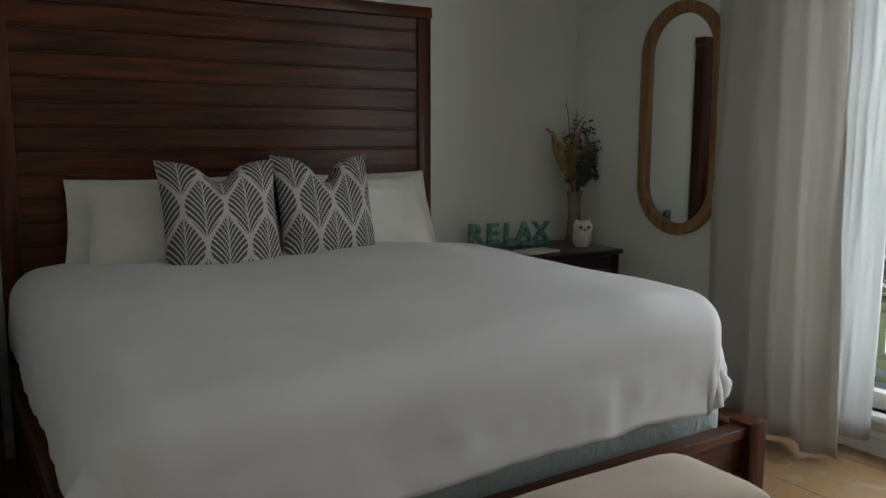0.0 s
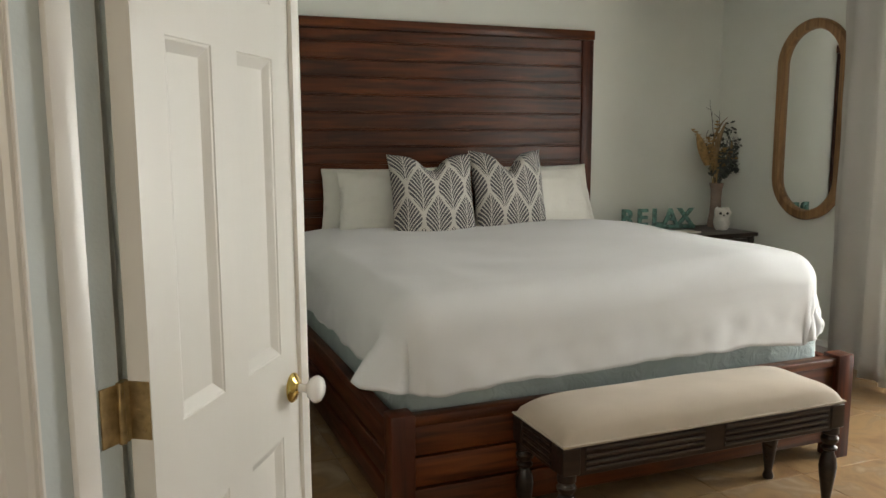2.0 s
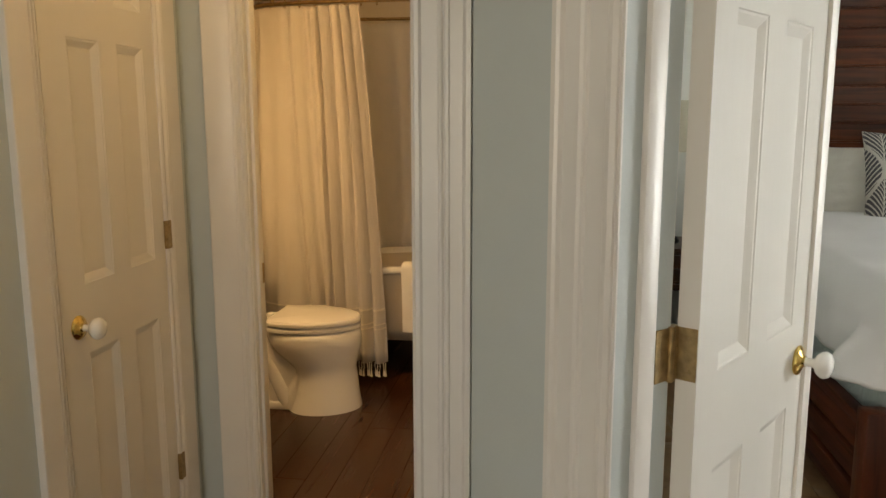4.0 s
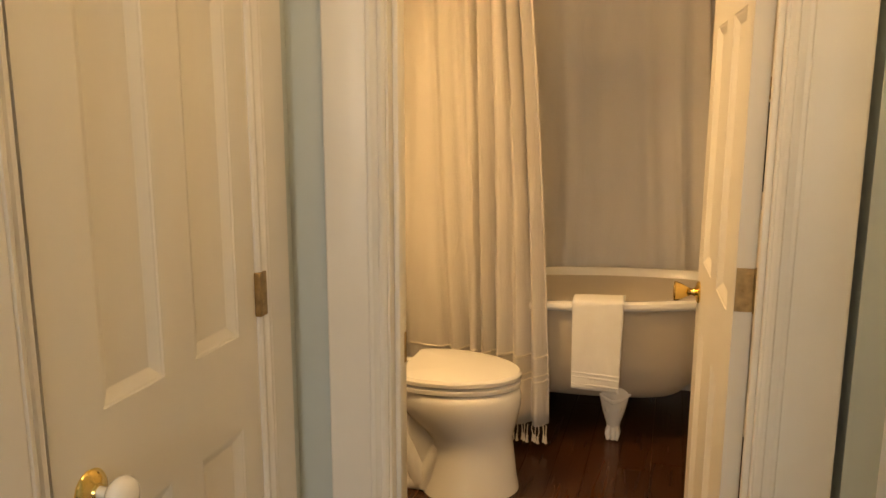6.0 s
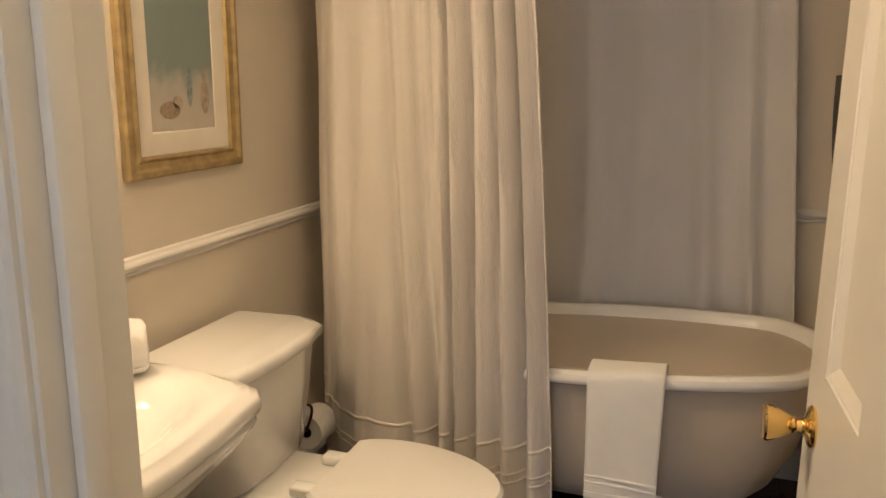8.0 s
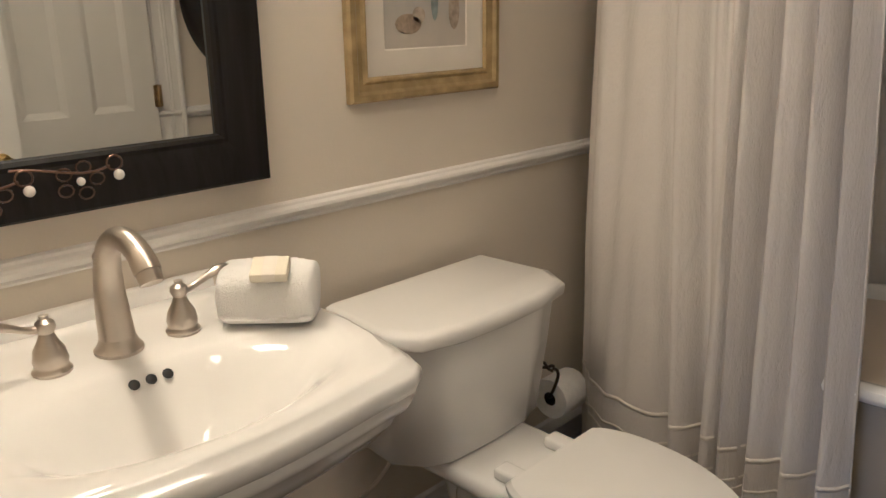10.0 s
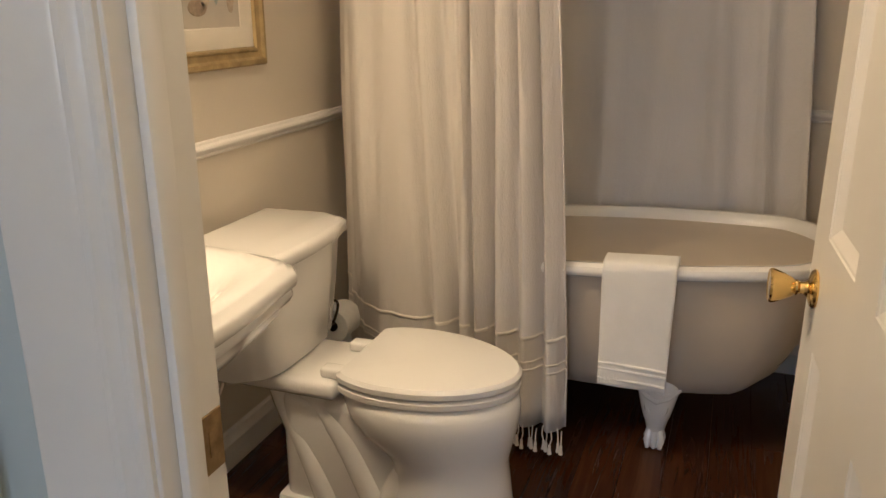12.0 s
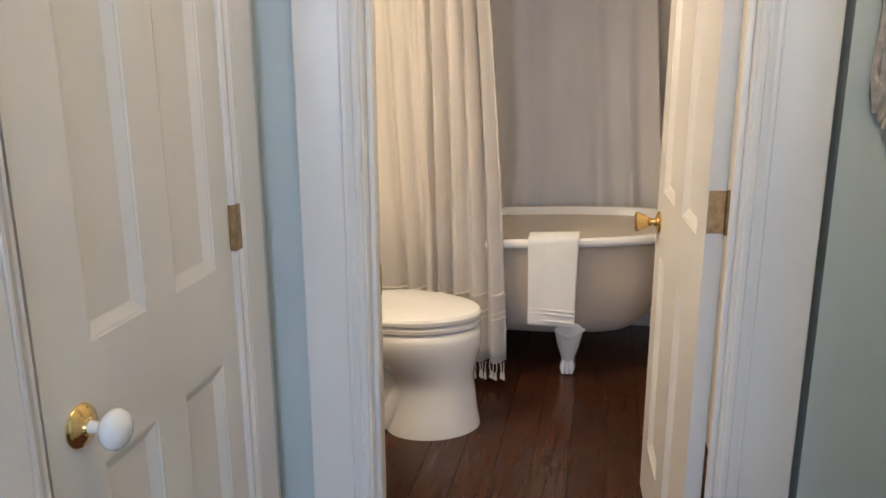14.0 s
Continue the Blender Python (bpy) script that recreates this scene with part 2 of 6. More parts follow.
M = {
    "wall_bed": mat("painted wall, pale grey green", (0.765, 0.775, 0.715), 0.75, var=0.025, scale=1.6, bump=0.12, bscale=160),
    "wall_hall": mat("painted wall, pale blue", (0.545, 0.598, 0.602), 0.6, var=0.02, scale=1.6, bump=0.1, bscale=160),
    "wall_bath": mat("painted wall, warm greige", (0.69, 0.635, 0.54), 0.6, var=0.025, scale=1.6, bump=0.1, bscale=160),
    "ceiling": mat("ceiling paint", (0.78, 0.78, 0.76), 0.8, var=0.02, scale=1.5, bump=0.1, bscale=120),
    "trim": mat("white gloss paint", (0.76, 0.74, 0.71), 0.32, var=0.03, scale=2.5, bump=0.05, bscale=60),
    "door": mat("white door paint", (0.73, 0.71, 0.665), 0.36, var=0.03, scale=2.0, bump=0.06, bscale=50, stretch=(1, 1, 0.2)),
    "bedwood": wood("mahogany", (0.142, 0.036, 0.009), (0.038, 0.0095, 0.003), 0.34, "x", 3.0, 0.22, coat=0.05),
    "bedwood_y": wood("mahogany lengthways", (0.11, 0.026, 0.009), (0.034, 0.009, 0.004), 0.36, "y", 3.0, 0.2, coat=0.05),
    "bedwood_z": wood("mahogany upright", (0.105, 0.024, 0.008), (0.034, 0.008, 0.004), 0.36, "z", 3.0, 0.1, coat=0.05),
    "darkwood": wood("espresso wood", (0.035, 0.018, 0.012), (0.014, 0.008, 0.006), 0.3, "x", 3.0, 0.1, coat=0.3),
    "nightwood": wood("brown stained wood", (0.115, 0.045, 0.022), (0.045, 0.018, 0.010), 0.32, "x", 3.0, 0.12, coat=0.2),
    "oak": wood("honey wood", (0.34, 0.19, 0.085), (0.19, 0.10, 0.045), 0.45, "z", 4.0, 0.05),
    "floorwood": wood("cherry floor", (0.064, 0.025, 0.010), (0.036, 0.014, 0.006), 0.24, "y", 5.0, 0.16, coat=0.08),
    "marble": marble_mat("brown swirled marble"),
    "grout": mat("grout", (0.30, 0.25, 0.19), 0.85, var=0.1, scale=20),
    "duvet": mat("white cotton", (0.70, 0.695, 0.70), 0.85, var=0.02, scale=3, bump=0.12, bscale=260, sheen=0.2, crease=0.07, cscale=3.0),
    "pillow": mat("cream cotton", (0.75, 0.73, 0.67), 0.85, var=0.02, scale=5, bump=0.25, bscale=220, sheen=0.2, crease=0.35, cscale=9.0),
    "skirt": mat("pale teal cotton", (0.43, 0.50, 0.50), 0.85, var=0.05, scale=6, bump=0.25, bscale=200, crease=0.6, cscale=14.0),
    "fern": fern_mat("fern pattern cloth"),
    "bench": mat("beige upholstery", (0.50, 0.415, 0.33), 0.9, var=0.04, scale=5, bump=0.4, bscale=260, sheen=0.2),
    "curtain": sheer(mat("ivory linen", (0.66, 0.63, 0.59), 0.9, var=0.03, scale=4, bump=0.3, bscale=240, crease=0.2, cscale=8.0, stretch=(1, 1, 0.35)), 0.35, (0.72, 0.70, 0.66)),
    "lining": sheer(mat("thin white curtain lining", (0.70, 0.72, 0.72), 0.9, var=0.03, scale=5, bump=0.2, bscale=240, crease=0.2, cscale=8.0, stretch=(1, 1, 0.35)), 0.6, (0.80, 0.82, 0.82)),
    "shower": mat("oatmeal shower cotton", (0.60, 0.57, 0.535), 0.9, var=0.03, scale=4, bump=0.35, bscale=240, crease=0.25, cscale=10.0, stretch=(1, 1, 0.35)),
    "shower_in": mat("grey liner cotton", (0.66, 0.64, 0.62), 0.9, var=0.03, scale=4, bump=0.3, bscale=240, crease=0.3, cscale=9.0, stretch=(1, 1, 0.35)),
    "band": mat("cream woven band", (0.74, 0.70, 0.62), 0.9, var=0.03, scale=30),
    "towel": mat("white terry", (0.86, 0.855, 0.84), 0.95, var=0.03, scale=8, bump=0.9, bscale=420, sheen=0.4),
    "porcelain": mat("white porcelain", (0.82, 0.815, 0.80), 0.08, var=0.01, scale=2, coat=0.5),
    "enamel": mat("white enamel", (0.85, 0.84, 0.81), 0.12, var=0.015, scale=2, coat=0.4),
    "tubpaint": mat("taupe enamel paint", (0.555, 0.485, 0.385), 0.32, var=0.03, scale=3, bump=0.06, bscale=30),
    "nickel": mat("brushed nickel", (0.58, 0.53, 0.46), 0.32, 1.0, var=0.04, scale=20),
    "chrome": mat("chrome", (0.80, 0.80, 0.80), 0.08, 1.0, var=0.01, scale=20),
    "brass": mat("polished brass", (0.83, 0.60, 0.20), 0.14, 1.0, var=0.05, scale=20),
    "oldbrass": mat("aged brass", (0.42, 0.30, 0.15), 0.38, 1.0, var=0.15, scale=60),
    "bronze": mat("dark bronze", (0.05, 0.043, 0.035), 0.4, 0.8, var=0.2, scale=40),
    "gold": mat("gilded frame", (0.46, 0.36, 0.17), 0.42, 0.6, var=0.12, scale=25, stretch=(1, 1, 1)),
    "blackframe": wood("black washed wood", (0.012, 0.011, 0.011), (0.004, 0.004, 0.004), 0.42, "z", 6.0, 0.05),
    "muted_a": mat("muted ochre paint", (0.36, 0.29, 0.21), 0.8, var=0.15, scale=60),
    "muted_b": mat("muted sand paint", (0.42, 0.36, 0.28), 0.8, var=0.15, scale=60),
    "muted_c": mat("muted sea paint", (0.24, 0.29, 0.29), 0.8, var=0.15, scale=60),
    "matboard": mat("ivory mat board", (0.72, 0.68, 0.60), 0.9, var=0.02, scale=10),
    "art": art_mat("faded still life"),
    "mirror": mirror_mat("silvered mirror"),
    "glass": glass_mat("clear glass"),
    "teal": mat("weathered teal paint", (0.18, 0.37, 0.32), 0.6, var=0.3, scale=30, dark=(0.06, 0.12, 0.10)),
    "shade": mat("linen lamp shade", (0.50, 0.47, 0.36), 0.9, var=0.03, scale=8, bump=0.4, bscale=250),
    "owl": mat("white glazed ceramic", (0.74, 0.72, 0.66), 0.25, var=0.04, scale=25),
    "black": mat("black paint", (0.012, 0.012, 0.012), 0.4, var=0.1, scale=20),
    "vase": mat("taupe glass vase", (0.25, 0.18, 0.14), 0.2, var=0.1, scale=10),
    "straw": mat("dried straw", (0.42, 0.27, 0.11), 0.85, var=0.2, scale=40),
    "husk": mat("dried husk leaf", (0.36, 0.25, 0.13), 0.8, var=0.25, scale=25, stretch=(1, 1, 0.2)),
    "frond": mat("pale dried frond", (0.34, 0.35, 0.34), 0.9, var=0.2, scale=40),
    "twig": mat("dark dried twig", (0.045, 0.035, 0.028), 0.9, var=0.2, scale=40),
    "sage": mat("dried sage leaves", (0.10, 0.115, 0.10), 0.9, var=0.25, scale=40),
    "paper": mat("tissue paper", (0.80, 0.79, 0.76), 0.95, var=0.03, scale=30, bump=0.3, bscale=150),
    "macrame": mat("knotted cotton cord", (0.56, 0.52, 0.47), 0.95, var=0.12, scale=60, bump=0.8, bscale=200),
    "soap": mat("wrapped soap", (0.70, 0.66, 0.54), 0.5, var=0.03, scale=20),
    "jewel": mat("pearl bead", (0.75, 0.73, 0.70), 0.12, var=0.03, scale=20, coat=0.5),
    "hardware": mat("aged copper wire", (0.16, 0.10, 0.07), 0.35, 0.9, var=0.2, scale=50),
    "cable": mat("cable", (0.02, 0.018, 0.016), 0.6, var=0.1, scale=30),
    "box": mat("olive wood box", (0.30, 0.14, 0.05), 0.4, var=0.2, scale=18, stretch=(1, 5, 5)),
    "railing": mat("white balcony rail", (0.62, 0.64, 0.66), 0.4, var=0.03, scale=10),
    "stucco": mat("pale stucco", (0.78, 0.75, 0.70), 0.9, var=0.06, scale=2, bump=0.4, bscale=60),
    "leaf": mat("garden leaf", (0.06, 0.11, 0.03), 0.6, var=0.35, scale=9),
    "concrete": mat("balcony concrete", (0.40, 0.40, 0.39), 0.85, var=0.08, scale=4, bump=0.3, bscale=80),
    "pane": mat("window dark", (0.05, 0.06, 0.07), 0.1, var=0.1, scale=2),
    "ground": mat("grass", (0.08, 0.11, 0.04), 0.95, var=0.3, scale=3),
}


# ---- mesh helpers ----
def thing(name, label, category, at=(0, 0, 0), rz=0.0, group="", kind=""):
    ob = new(name)
    ob.empty_display_size = 0.1
    ob.matrix_world = pose(*at, 0, 0, rz)
    return tagged(ob, label, category, group, kind)


def mesh_of(bm, name, material, smooth=40):
    bmesh.ops.recalc_face_normals(bm, faces=bm.faces)
    me = bpy.data.meshes.new(name)
    bm.to_mesh(me)
    bm.free()
    for mm in material if isinstance(material, (list, tuple)) else [material]:
        me.materials.append(mm)
    if smooth:
        me.shade_smooth()
        me.set_sharp_from_angle(angle=radians(smooth))
    return me


def part(name, bm, material, parent, label="", smooth=40):
    ob = new(name, mesh_of(bm, name, material, smooth))
    ob.parent = parent
    if label:
        ob["label"] = label
    return ob


def solo(name, bm, material, label, category, at=(0, 0, 0), rz=0.0, group="", kind="", smooth=40):
    ob = new(name, mesh_of(bm, name, material, smooth))
    ob.matrix_world = pose(*at, 0, 0, rz)
    return tagged(ob, label, category, group, kind)


def setting(name, bm, material, label="", smooth=40):
    return tagged(new(name, mesh_of(bm, name, material, smooth)), label, name.split("_")[0], "", "structure")


def box(bm, x0, x1, y0, y1, z0, z1, bevel=0.0, seg=2, m=None):
    vs = [bm.verts.new((x, y, z)) for x in (x0, x1) for y in (y0, y1) for z in (z0, z1)]
    fs = [bm.faces.new([vs[i] for i in f]) for f in ((0, 1, 3, 2), (4, 6, 7, 5), (0, 4, 5, 1), (2, 3, 7, 6), (0, 2, 6, 4), (1, 5, 7, 3))]
    if bevel:
        es = list({e for f in fs for e in f.edges})
        out = bmesh.ops.bevel(bm, geom=es, offset=bevel, segments=seg, profile=0.5, affect="EDGES")
        vs = list({v for v in vs if v.is_valid} | set(out["verts"]))
    if m is not None:
        bmesh.ops.transform(bm, matrix=m, verts=[v for v in vs if v.is_valid])
    return vs


def boxm(x0, x1, y0, y1, z0, z1, bevel=0.0, seg=2, m=None):
    bm = bmesh.new()
    box(bm, x0, x1, y0, y1, z0, z1, bevel, seg, m)
    return bm


def rings(bm, loops, close=True, caps=True):
    """Skin loops of points, each a list of the same count."""
    rows = [[bm.verts.new(p) for p in loop] for loop in loops]
    n = len(rows[0])
    for a, b in zip(rows, rows[1:]):
        for i in range(n if close else n - 1):
            j = (i + 1) % n
            bm.faces.new((a[i], a[j], b[j], b[i]))
    if caps and close:
        bm.faces.new(rows[0])
        bm.faces.new(rows[-1])
    return rows


def lathe(bm, profile, seg=20, m=None, sx=1.0, sy=1.0):
    loops = []
    for r, z in profile:
        loops.append([Vector((r * sx * math.cos(2 * math.pi * i / seg), r * sy * math.sin(2 * math.pi * i / seg), z)) for i in range(seg)])
    if m is not None:
        loops = [[m @ p for p in loop] for loop in loops]
    rings(bm, loops)


def tube(bm, pts, r, seg=8):
    """A round bar through points; r: one radius, or one for each point."""
    pts = [Vector(p) for p in pts]
    rs = r if isinstance(r, (list, tuple)) else [r] * len(pts)
    loops, up = [], Vector((0, 0, 1))
    for i, p in enumerate(pts):
        d = (pts[min(i + 1, len(pts) - 1)] - pts[max(i - 1, 0)]).normalized()
        if abs(d.dot(up)) > 0.95:
            up = Vector((1, 0, 0)) if abs(d.x) < 0.9 else Vector((0, 1, 0))
        a = d.cross(up).normalized()
        b = a.cross(d).normalized()
        up = b
        loops.append([p + rs[i] * (a * math.cos(2 * math.pi * k / seg) + b * math.sin(2 * math.pi * k / seg)) for k in range(seg)])
    rings(bm, loops)


def bez(p0, p1, p2, p3, n=10):
    p0, p1, p2, p3 = map(Vector, (p0, p1, p2, p3))
    return [p0 * (1 - t) ** 3 + p1 * 3 * t * (1 - t) ** 2 + p2 * 3 * t * t * (1 - t) + p3 * t**3 for t in (i / n for i in range(n + 1))]


def sheet(bm, f, nu, nv, uvs=False):
    """A grid surface: f(u, v) for u, v from 0 to 1."""
    rows = [[bm.verts.new(f(i / nu, j / nv)) for j in range(nv + 1)] for i in range(nu + 1)]
    layer = bm.loops.layers.uv.verify() if uvs else None
    for i in range(nu):
        for j in range(nv):
            face = bm.faces.new((rows[i][j], rows[i + 1][j], rows[i + 1][j + 1], rows[i][j + 1]))
            if uvs:
                for lp, (a, b) in zip(face.loops, ((i, j), (i + 1, j), (i + 1, j + 1), (i, j + 1))):
                    lp[layer].uv = (a / nu, b / nv)
    return rows


def solid(ob, thickness, offset=-1.0):
    md = ob.modifiers.new("thickness", "SOLIDIFY")
    md.thickness, md.offset = thickness, offset
    return ob


def extrude_profile(bm, prof, frame_m, length):
    """Extrude a closed profile (u, d) along local z by length, then place by frame_m."""
    a = [frame_m @ Vector((u, d, 0)) for u, d in prof]
    b = [frame_m @ Vector((u, d, length)) for u, d in prof]
    rings(bm, [a, b])


def axes(origin, xdir, ydir, zdir):
    m = Matrix.Identity(4)
    for i, v in enumerate((xdir, ydir, zdir)):
        for k in range(3):
            m[k][i] = v[k]
    for k in range(3):
        m[k][3] = origin[k]
    return m


CASING = [(0, 0), (0, 0.010), (0.006, 0.016), (0.014, 0.016), (0.019, 0.011), (0.050, 0.013), (0.053, 0.017), (0.058, 0.018), (0.062, 0.014),
          (0.066, 0.018), (0.071, 0.018), (0.074, 0.014), (0.098, 0.016), (0.101, 0.024), (0.106, 0.028), (0.115, 0.028), (0.115, 0)]


PLAIN = [(0, 0), (0, 0.010), (0.005, 0.014), (0.011, 0.014), (0.014, 0.010), (0.018, 0.012), (0.024, 0.018), (0.030, 0.019), (0.033, 0.016), (0.036, 0.018), (0.112, 0.019), (0.115, 0.017), (0.115, 0)]


def casing(name, origin, along, out, width, height, label="white painted moulded door casing", prof=CASING):
    """Three casing boards round an opening: origin at the floor on its left edge, along the wall, out of the wall."""
    a, o, up = Vector(along), Vector(out), Vector((0, 0, 1))
    org = Vector(origin)
    th = tagged(new(name), label, "casing", "", "structure")
    wide = max(u for u, d in prof)
    for nm, fm, ln in (("side_board", axes(org, -a, o, up), height + wide), ("side_board", axes(org + a * width, a, o, up), height + wide),
                       ("head_board", axes(org + up * height, up, o, a), width)):
        bm = bmesh.new()
        extrude_profile(bm, prof, fm, ln)
        part(nm, bm, M["trim"], th, smooth=30)
    return th


def leaf_door(name, label, w, h, at, rz, panels, hinge_z, group="", hinge_side=1, knob_mat=("brass", "porcelain"), knob_z=0.905, knob_sides=(1, -1)):
    """A panelled door leaf: local x from the hinge to the latch, y through its thickness (0.036), z up."""
    t = 0.036
    d = thing(name, label, "door", at, rz, group)
    bm = bmesh.new()
    cols = sorted({(p[0], p[1]) for p in panels})
    rows = sorted({(p[2], p[3]) for p in panels})
    box(bm, 0, cols[0][0], -t / 2, t / 2, 0.01, h)
    box(bm, cols[-1][1], w, -t / 2, t / 2, 0.01, h)
    edges = [0.01] + [v for r in rows for v in r] + [h]
    for i in range(0, len(edges), 2):
        box(bm, cols[0][0], cols[-1][1], -t / 2, t / 2, edges[i], edges[i + 1])
    for (a0, a1), (b0, b1) in zip(cols, cols[1:]):
        for r0, r1 in rows:
            box(bm, a1, b0, -t / 2, t / 2, r0, r1)
    bmesh.ops.remove_doubles(bm, verts=bm.verts, dist=0.0001)
    part("leaf", bm, M["door"], d, smooth=0)
    for x0, x1, z0, z1 in panels:
        bm = bmesh.new()
        for s in (1, -1):
            steps = ((0.0, t / 2), (0.002, t / 2 - 0.002), (0.006, t / 2 - 0.003), (0.019, t / 2 - 0.010), (0.023, t / 2 - 0.012))
            loops = [[Vector((a, s * dd, b)) for a, b in ((x0 + i, z0 + i), (x1 - i, z0 + i), (x1 - i, z1 - i), (x0 + i, z1 - i))] for i, dd in steps]
            rws = rings(bm, loops, caps=False)
            bm.faces.new(rws[-1])
        part("panel", bm, M["door"], d, smooth=0)
    for s in knob_sides:
        base = Matrix.Translation((w - 0.066, s * t / 2, knob_z)) @ Matrix.Rotation(-s * math.pi / 2, 4, "X")
        bm = bmesh.new()
        lathe(bm, ((0.0005, 0), (0.031, 0), (0.032, 0.003), (0.029, 0.007), (0.021, 0.010), (0.013, 0.013), (0.011, 0.017), (0.0005, 0.017)), 28, base)
        rose = part("rose", bm, M[knob_mat[0]], d, "round brass rose")
        bm = bmesh.new()
        if knob_mat[1] == "porcelain":
            lathe(bm, ((0.0005, 0.012), (0.0095, 0.014), (0.0085, 0.030), (0.012, 0.036), (0.022, 0.041), (0.028, 0.050), (0.029, 0.057), (0.024, 0.066), (0.012, 0.071), (0.0005, 0.072)), 28, base)
        else:
            lathe(bm, ((0.0005, 0.012), (0.010, 0.014), (0.0095, 0.024), (0.013, 0.028), (0.012, 0.031), (0.016, 0.036), (0.023, 0.050), (0.028, 0.063), (0.0285, 0.067), (0.026, 0.070), (0.022, 0.0685), (0.0005, 0.0705)), 28, base)
        part("knob", bm, M[knob_mat[1]], d, "oval white porcelain knob" if knob_mat[1] == "porcelain" else "polished brass knob")
    for hz in hinge_z:
        bm = bmesh.new()
        box(bm, -0.0025, 0.0, -t / 2 + 0.001, t / 2 - 0.001, hz - 0.044, hz + 0.044, 0.0008, 1)
        tube(bm, ((-0.005, hinge_side * (t / 2 + 0.004), hz - 0.046), (-0.005, hinge_side * (t / 2 + 0.004), hz + 0.046)), 0.006, 10)
        for k in (-0.028, 0.0, 0.028):
            lathe(bm, ((0.0005, 0), (0.004, 0), (0.003, 0.0012), (0.0005, 0.0012)), 8,
                  Matrix.Translation((-0.0025, -0.006 + (0.008 if k == 0 else 0), hz + k)) @ Matrix.Rotation(-math.pi / 2, 4, "Y"))
        part("hinge", bm, M["oldbrass"], d, "aged brass butt hinge")
    return d


def wallbox(name, spans, material, label):
    bm = bmesh.new()
    for s in spans:
        box(bm, *s)
    return setting(name, bm, material, label, smooth=0)


# ---- the setting ----
H = 2.6
DIAG = axes((-0.365, -0.365, 0), (math.sqrt(0.5), -math.sqrt(0.5), 0), (math.sqrt(0.5), math.sqrt(0.5), 0), (0, 0, 1))
D0, D1, DT = -0.753, 0.30, 0.13
wallbox("wall_headboard", [(-1.05, 3.52, 3.895, 4.02, 0, H)], M["wall_bed"], "pale grey-green painted wall behind the bed")
wallbox("wall_window", [(3.36, 3.50, 2.10, 3.895, 0, H), (3.36, 3.50, -1.27, 0.70, 0, H), (3.36, 3.50, 0.70, 2.10, 2.30, H), (3.36, 3.50, 0.70, 2.10, 0, 0.20)],
        M["wall_bed"], "pale grey-green painted wall with a tall window")
wallbox("wall_bedroom_south", [(0.40, 3.36, -1.27, -1.15, 0, H)], M["wall_bed"], "plain painted wall")
bm = bmesh.new()
for s in ((-1.095, D0, 0, DT, 0, H), (D1, 1.12, 0, DT, 0, H), (D0, D1, 0, DT, 2.06, H)):
    box(bm, *s, m=DIAG)
setting("wall_diagonal", bm, M["wall_hall"], "pale blue painted angled wall round the bedroom doors", 0)
wallbox("wall_partition", [(-0.90, -0.80, 0.30, 1.56, 0, H), (-1.05, -0.80, 1.56, 3.895, 0, H)], M["wall_bed"], "painted wall between bathroom and bedroom")
wallbox("wall_stub", [(-1.248, -0.90, 0.51, 0.562, 0, H), (-2.20, -1.248, 0.51, 0.562, 2.12, H)], M["wall_hall"], "pale blue wall end beside a cased opening")
wallbox("wall_closet", [(-2.32, -2.20, -2.80, 0.725, 0, H), (-2.32, -2.20, 1.295, 1.455, 0, H), (-2.32, -2.20, 0.725, 1.295, 2.04, H), (-2.9, -2.8, 0.4, 1.455, 0, H)],
        M["wall_hall"], "pale blue painted wall with a closet door")
wallbox("wall_bathroom_door", [(-2.81, -1.998, 1.455, 1.545, 0, H), (-1.234, -1.117, 1.455, 1.545, 0, H), (-1.099, -0.90, 1.455, 1.545, 0, H), (-1.998, -1.234, 1.455, 1.545, 2.04, H), (-1.117, -1.099, 1.455, 1.545, 2.2, H)],
        M["wall_hall"], "pale blue painted wall with the bathroom door")
# unseen hall end; its window opening is assumed, to go with the fill lamp
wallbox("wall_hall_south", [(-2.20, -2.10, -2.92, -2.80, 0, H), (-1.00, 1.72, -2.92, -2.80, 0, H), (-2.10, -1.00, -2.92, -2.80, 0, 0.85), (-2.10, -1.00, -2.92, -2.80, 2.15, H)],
        M["wall_hall"], "pale blue hall wall with an added window, out of view")
wallbox("wall_hall_east", [(1.60, 1.72, -2.80, -1.27, 0, H)], M["wall_hall"], "pale blue hall wall")
wallbox("wall_bathroom_west", [(-2.93, -2.81, 1.455, 4.02, 0, H)], M["wall_bath"], "warm greige bathroom wall above a chair rail")
wallbox("wall_bathroom_north", [(-2.81, -1.05, 3.90, 4.02, 0, H)], M["wall_bath"], "warm greige bathroom wall behind the tub")
wallbox("wall_bathroom_lining", [(-1.060, -1.051, 1.56, 3.90, 0, H)], M["wall_bath"], "warm greige bathroom wall")
wallbox("wall_bathroom_south_lining", [(-2.81, -1.999, 1.546, 1.552, 0, H), (-1.233, -1.06, 1.546, 1.552, 0, H), (-1.999, -1.233, 1.546, 1.552, 2.05, H)],
        M["wall_bath"], "warm greige bathroom wall round the door")
wallbox("ceiling", [(-2.95, 3.52, -2.95, 4.15, H, H + 0.1)], M["ceiling"], "white painted ceiling")
wallbox("floor_base", [(-2.95, 3.52, -2.95, 4.15, -0.15, -0.012)], M["grout"], "floor bed under tiles and boards")
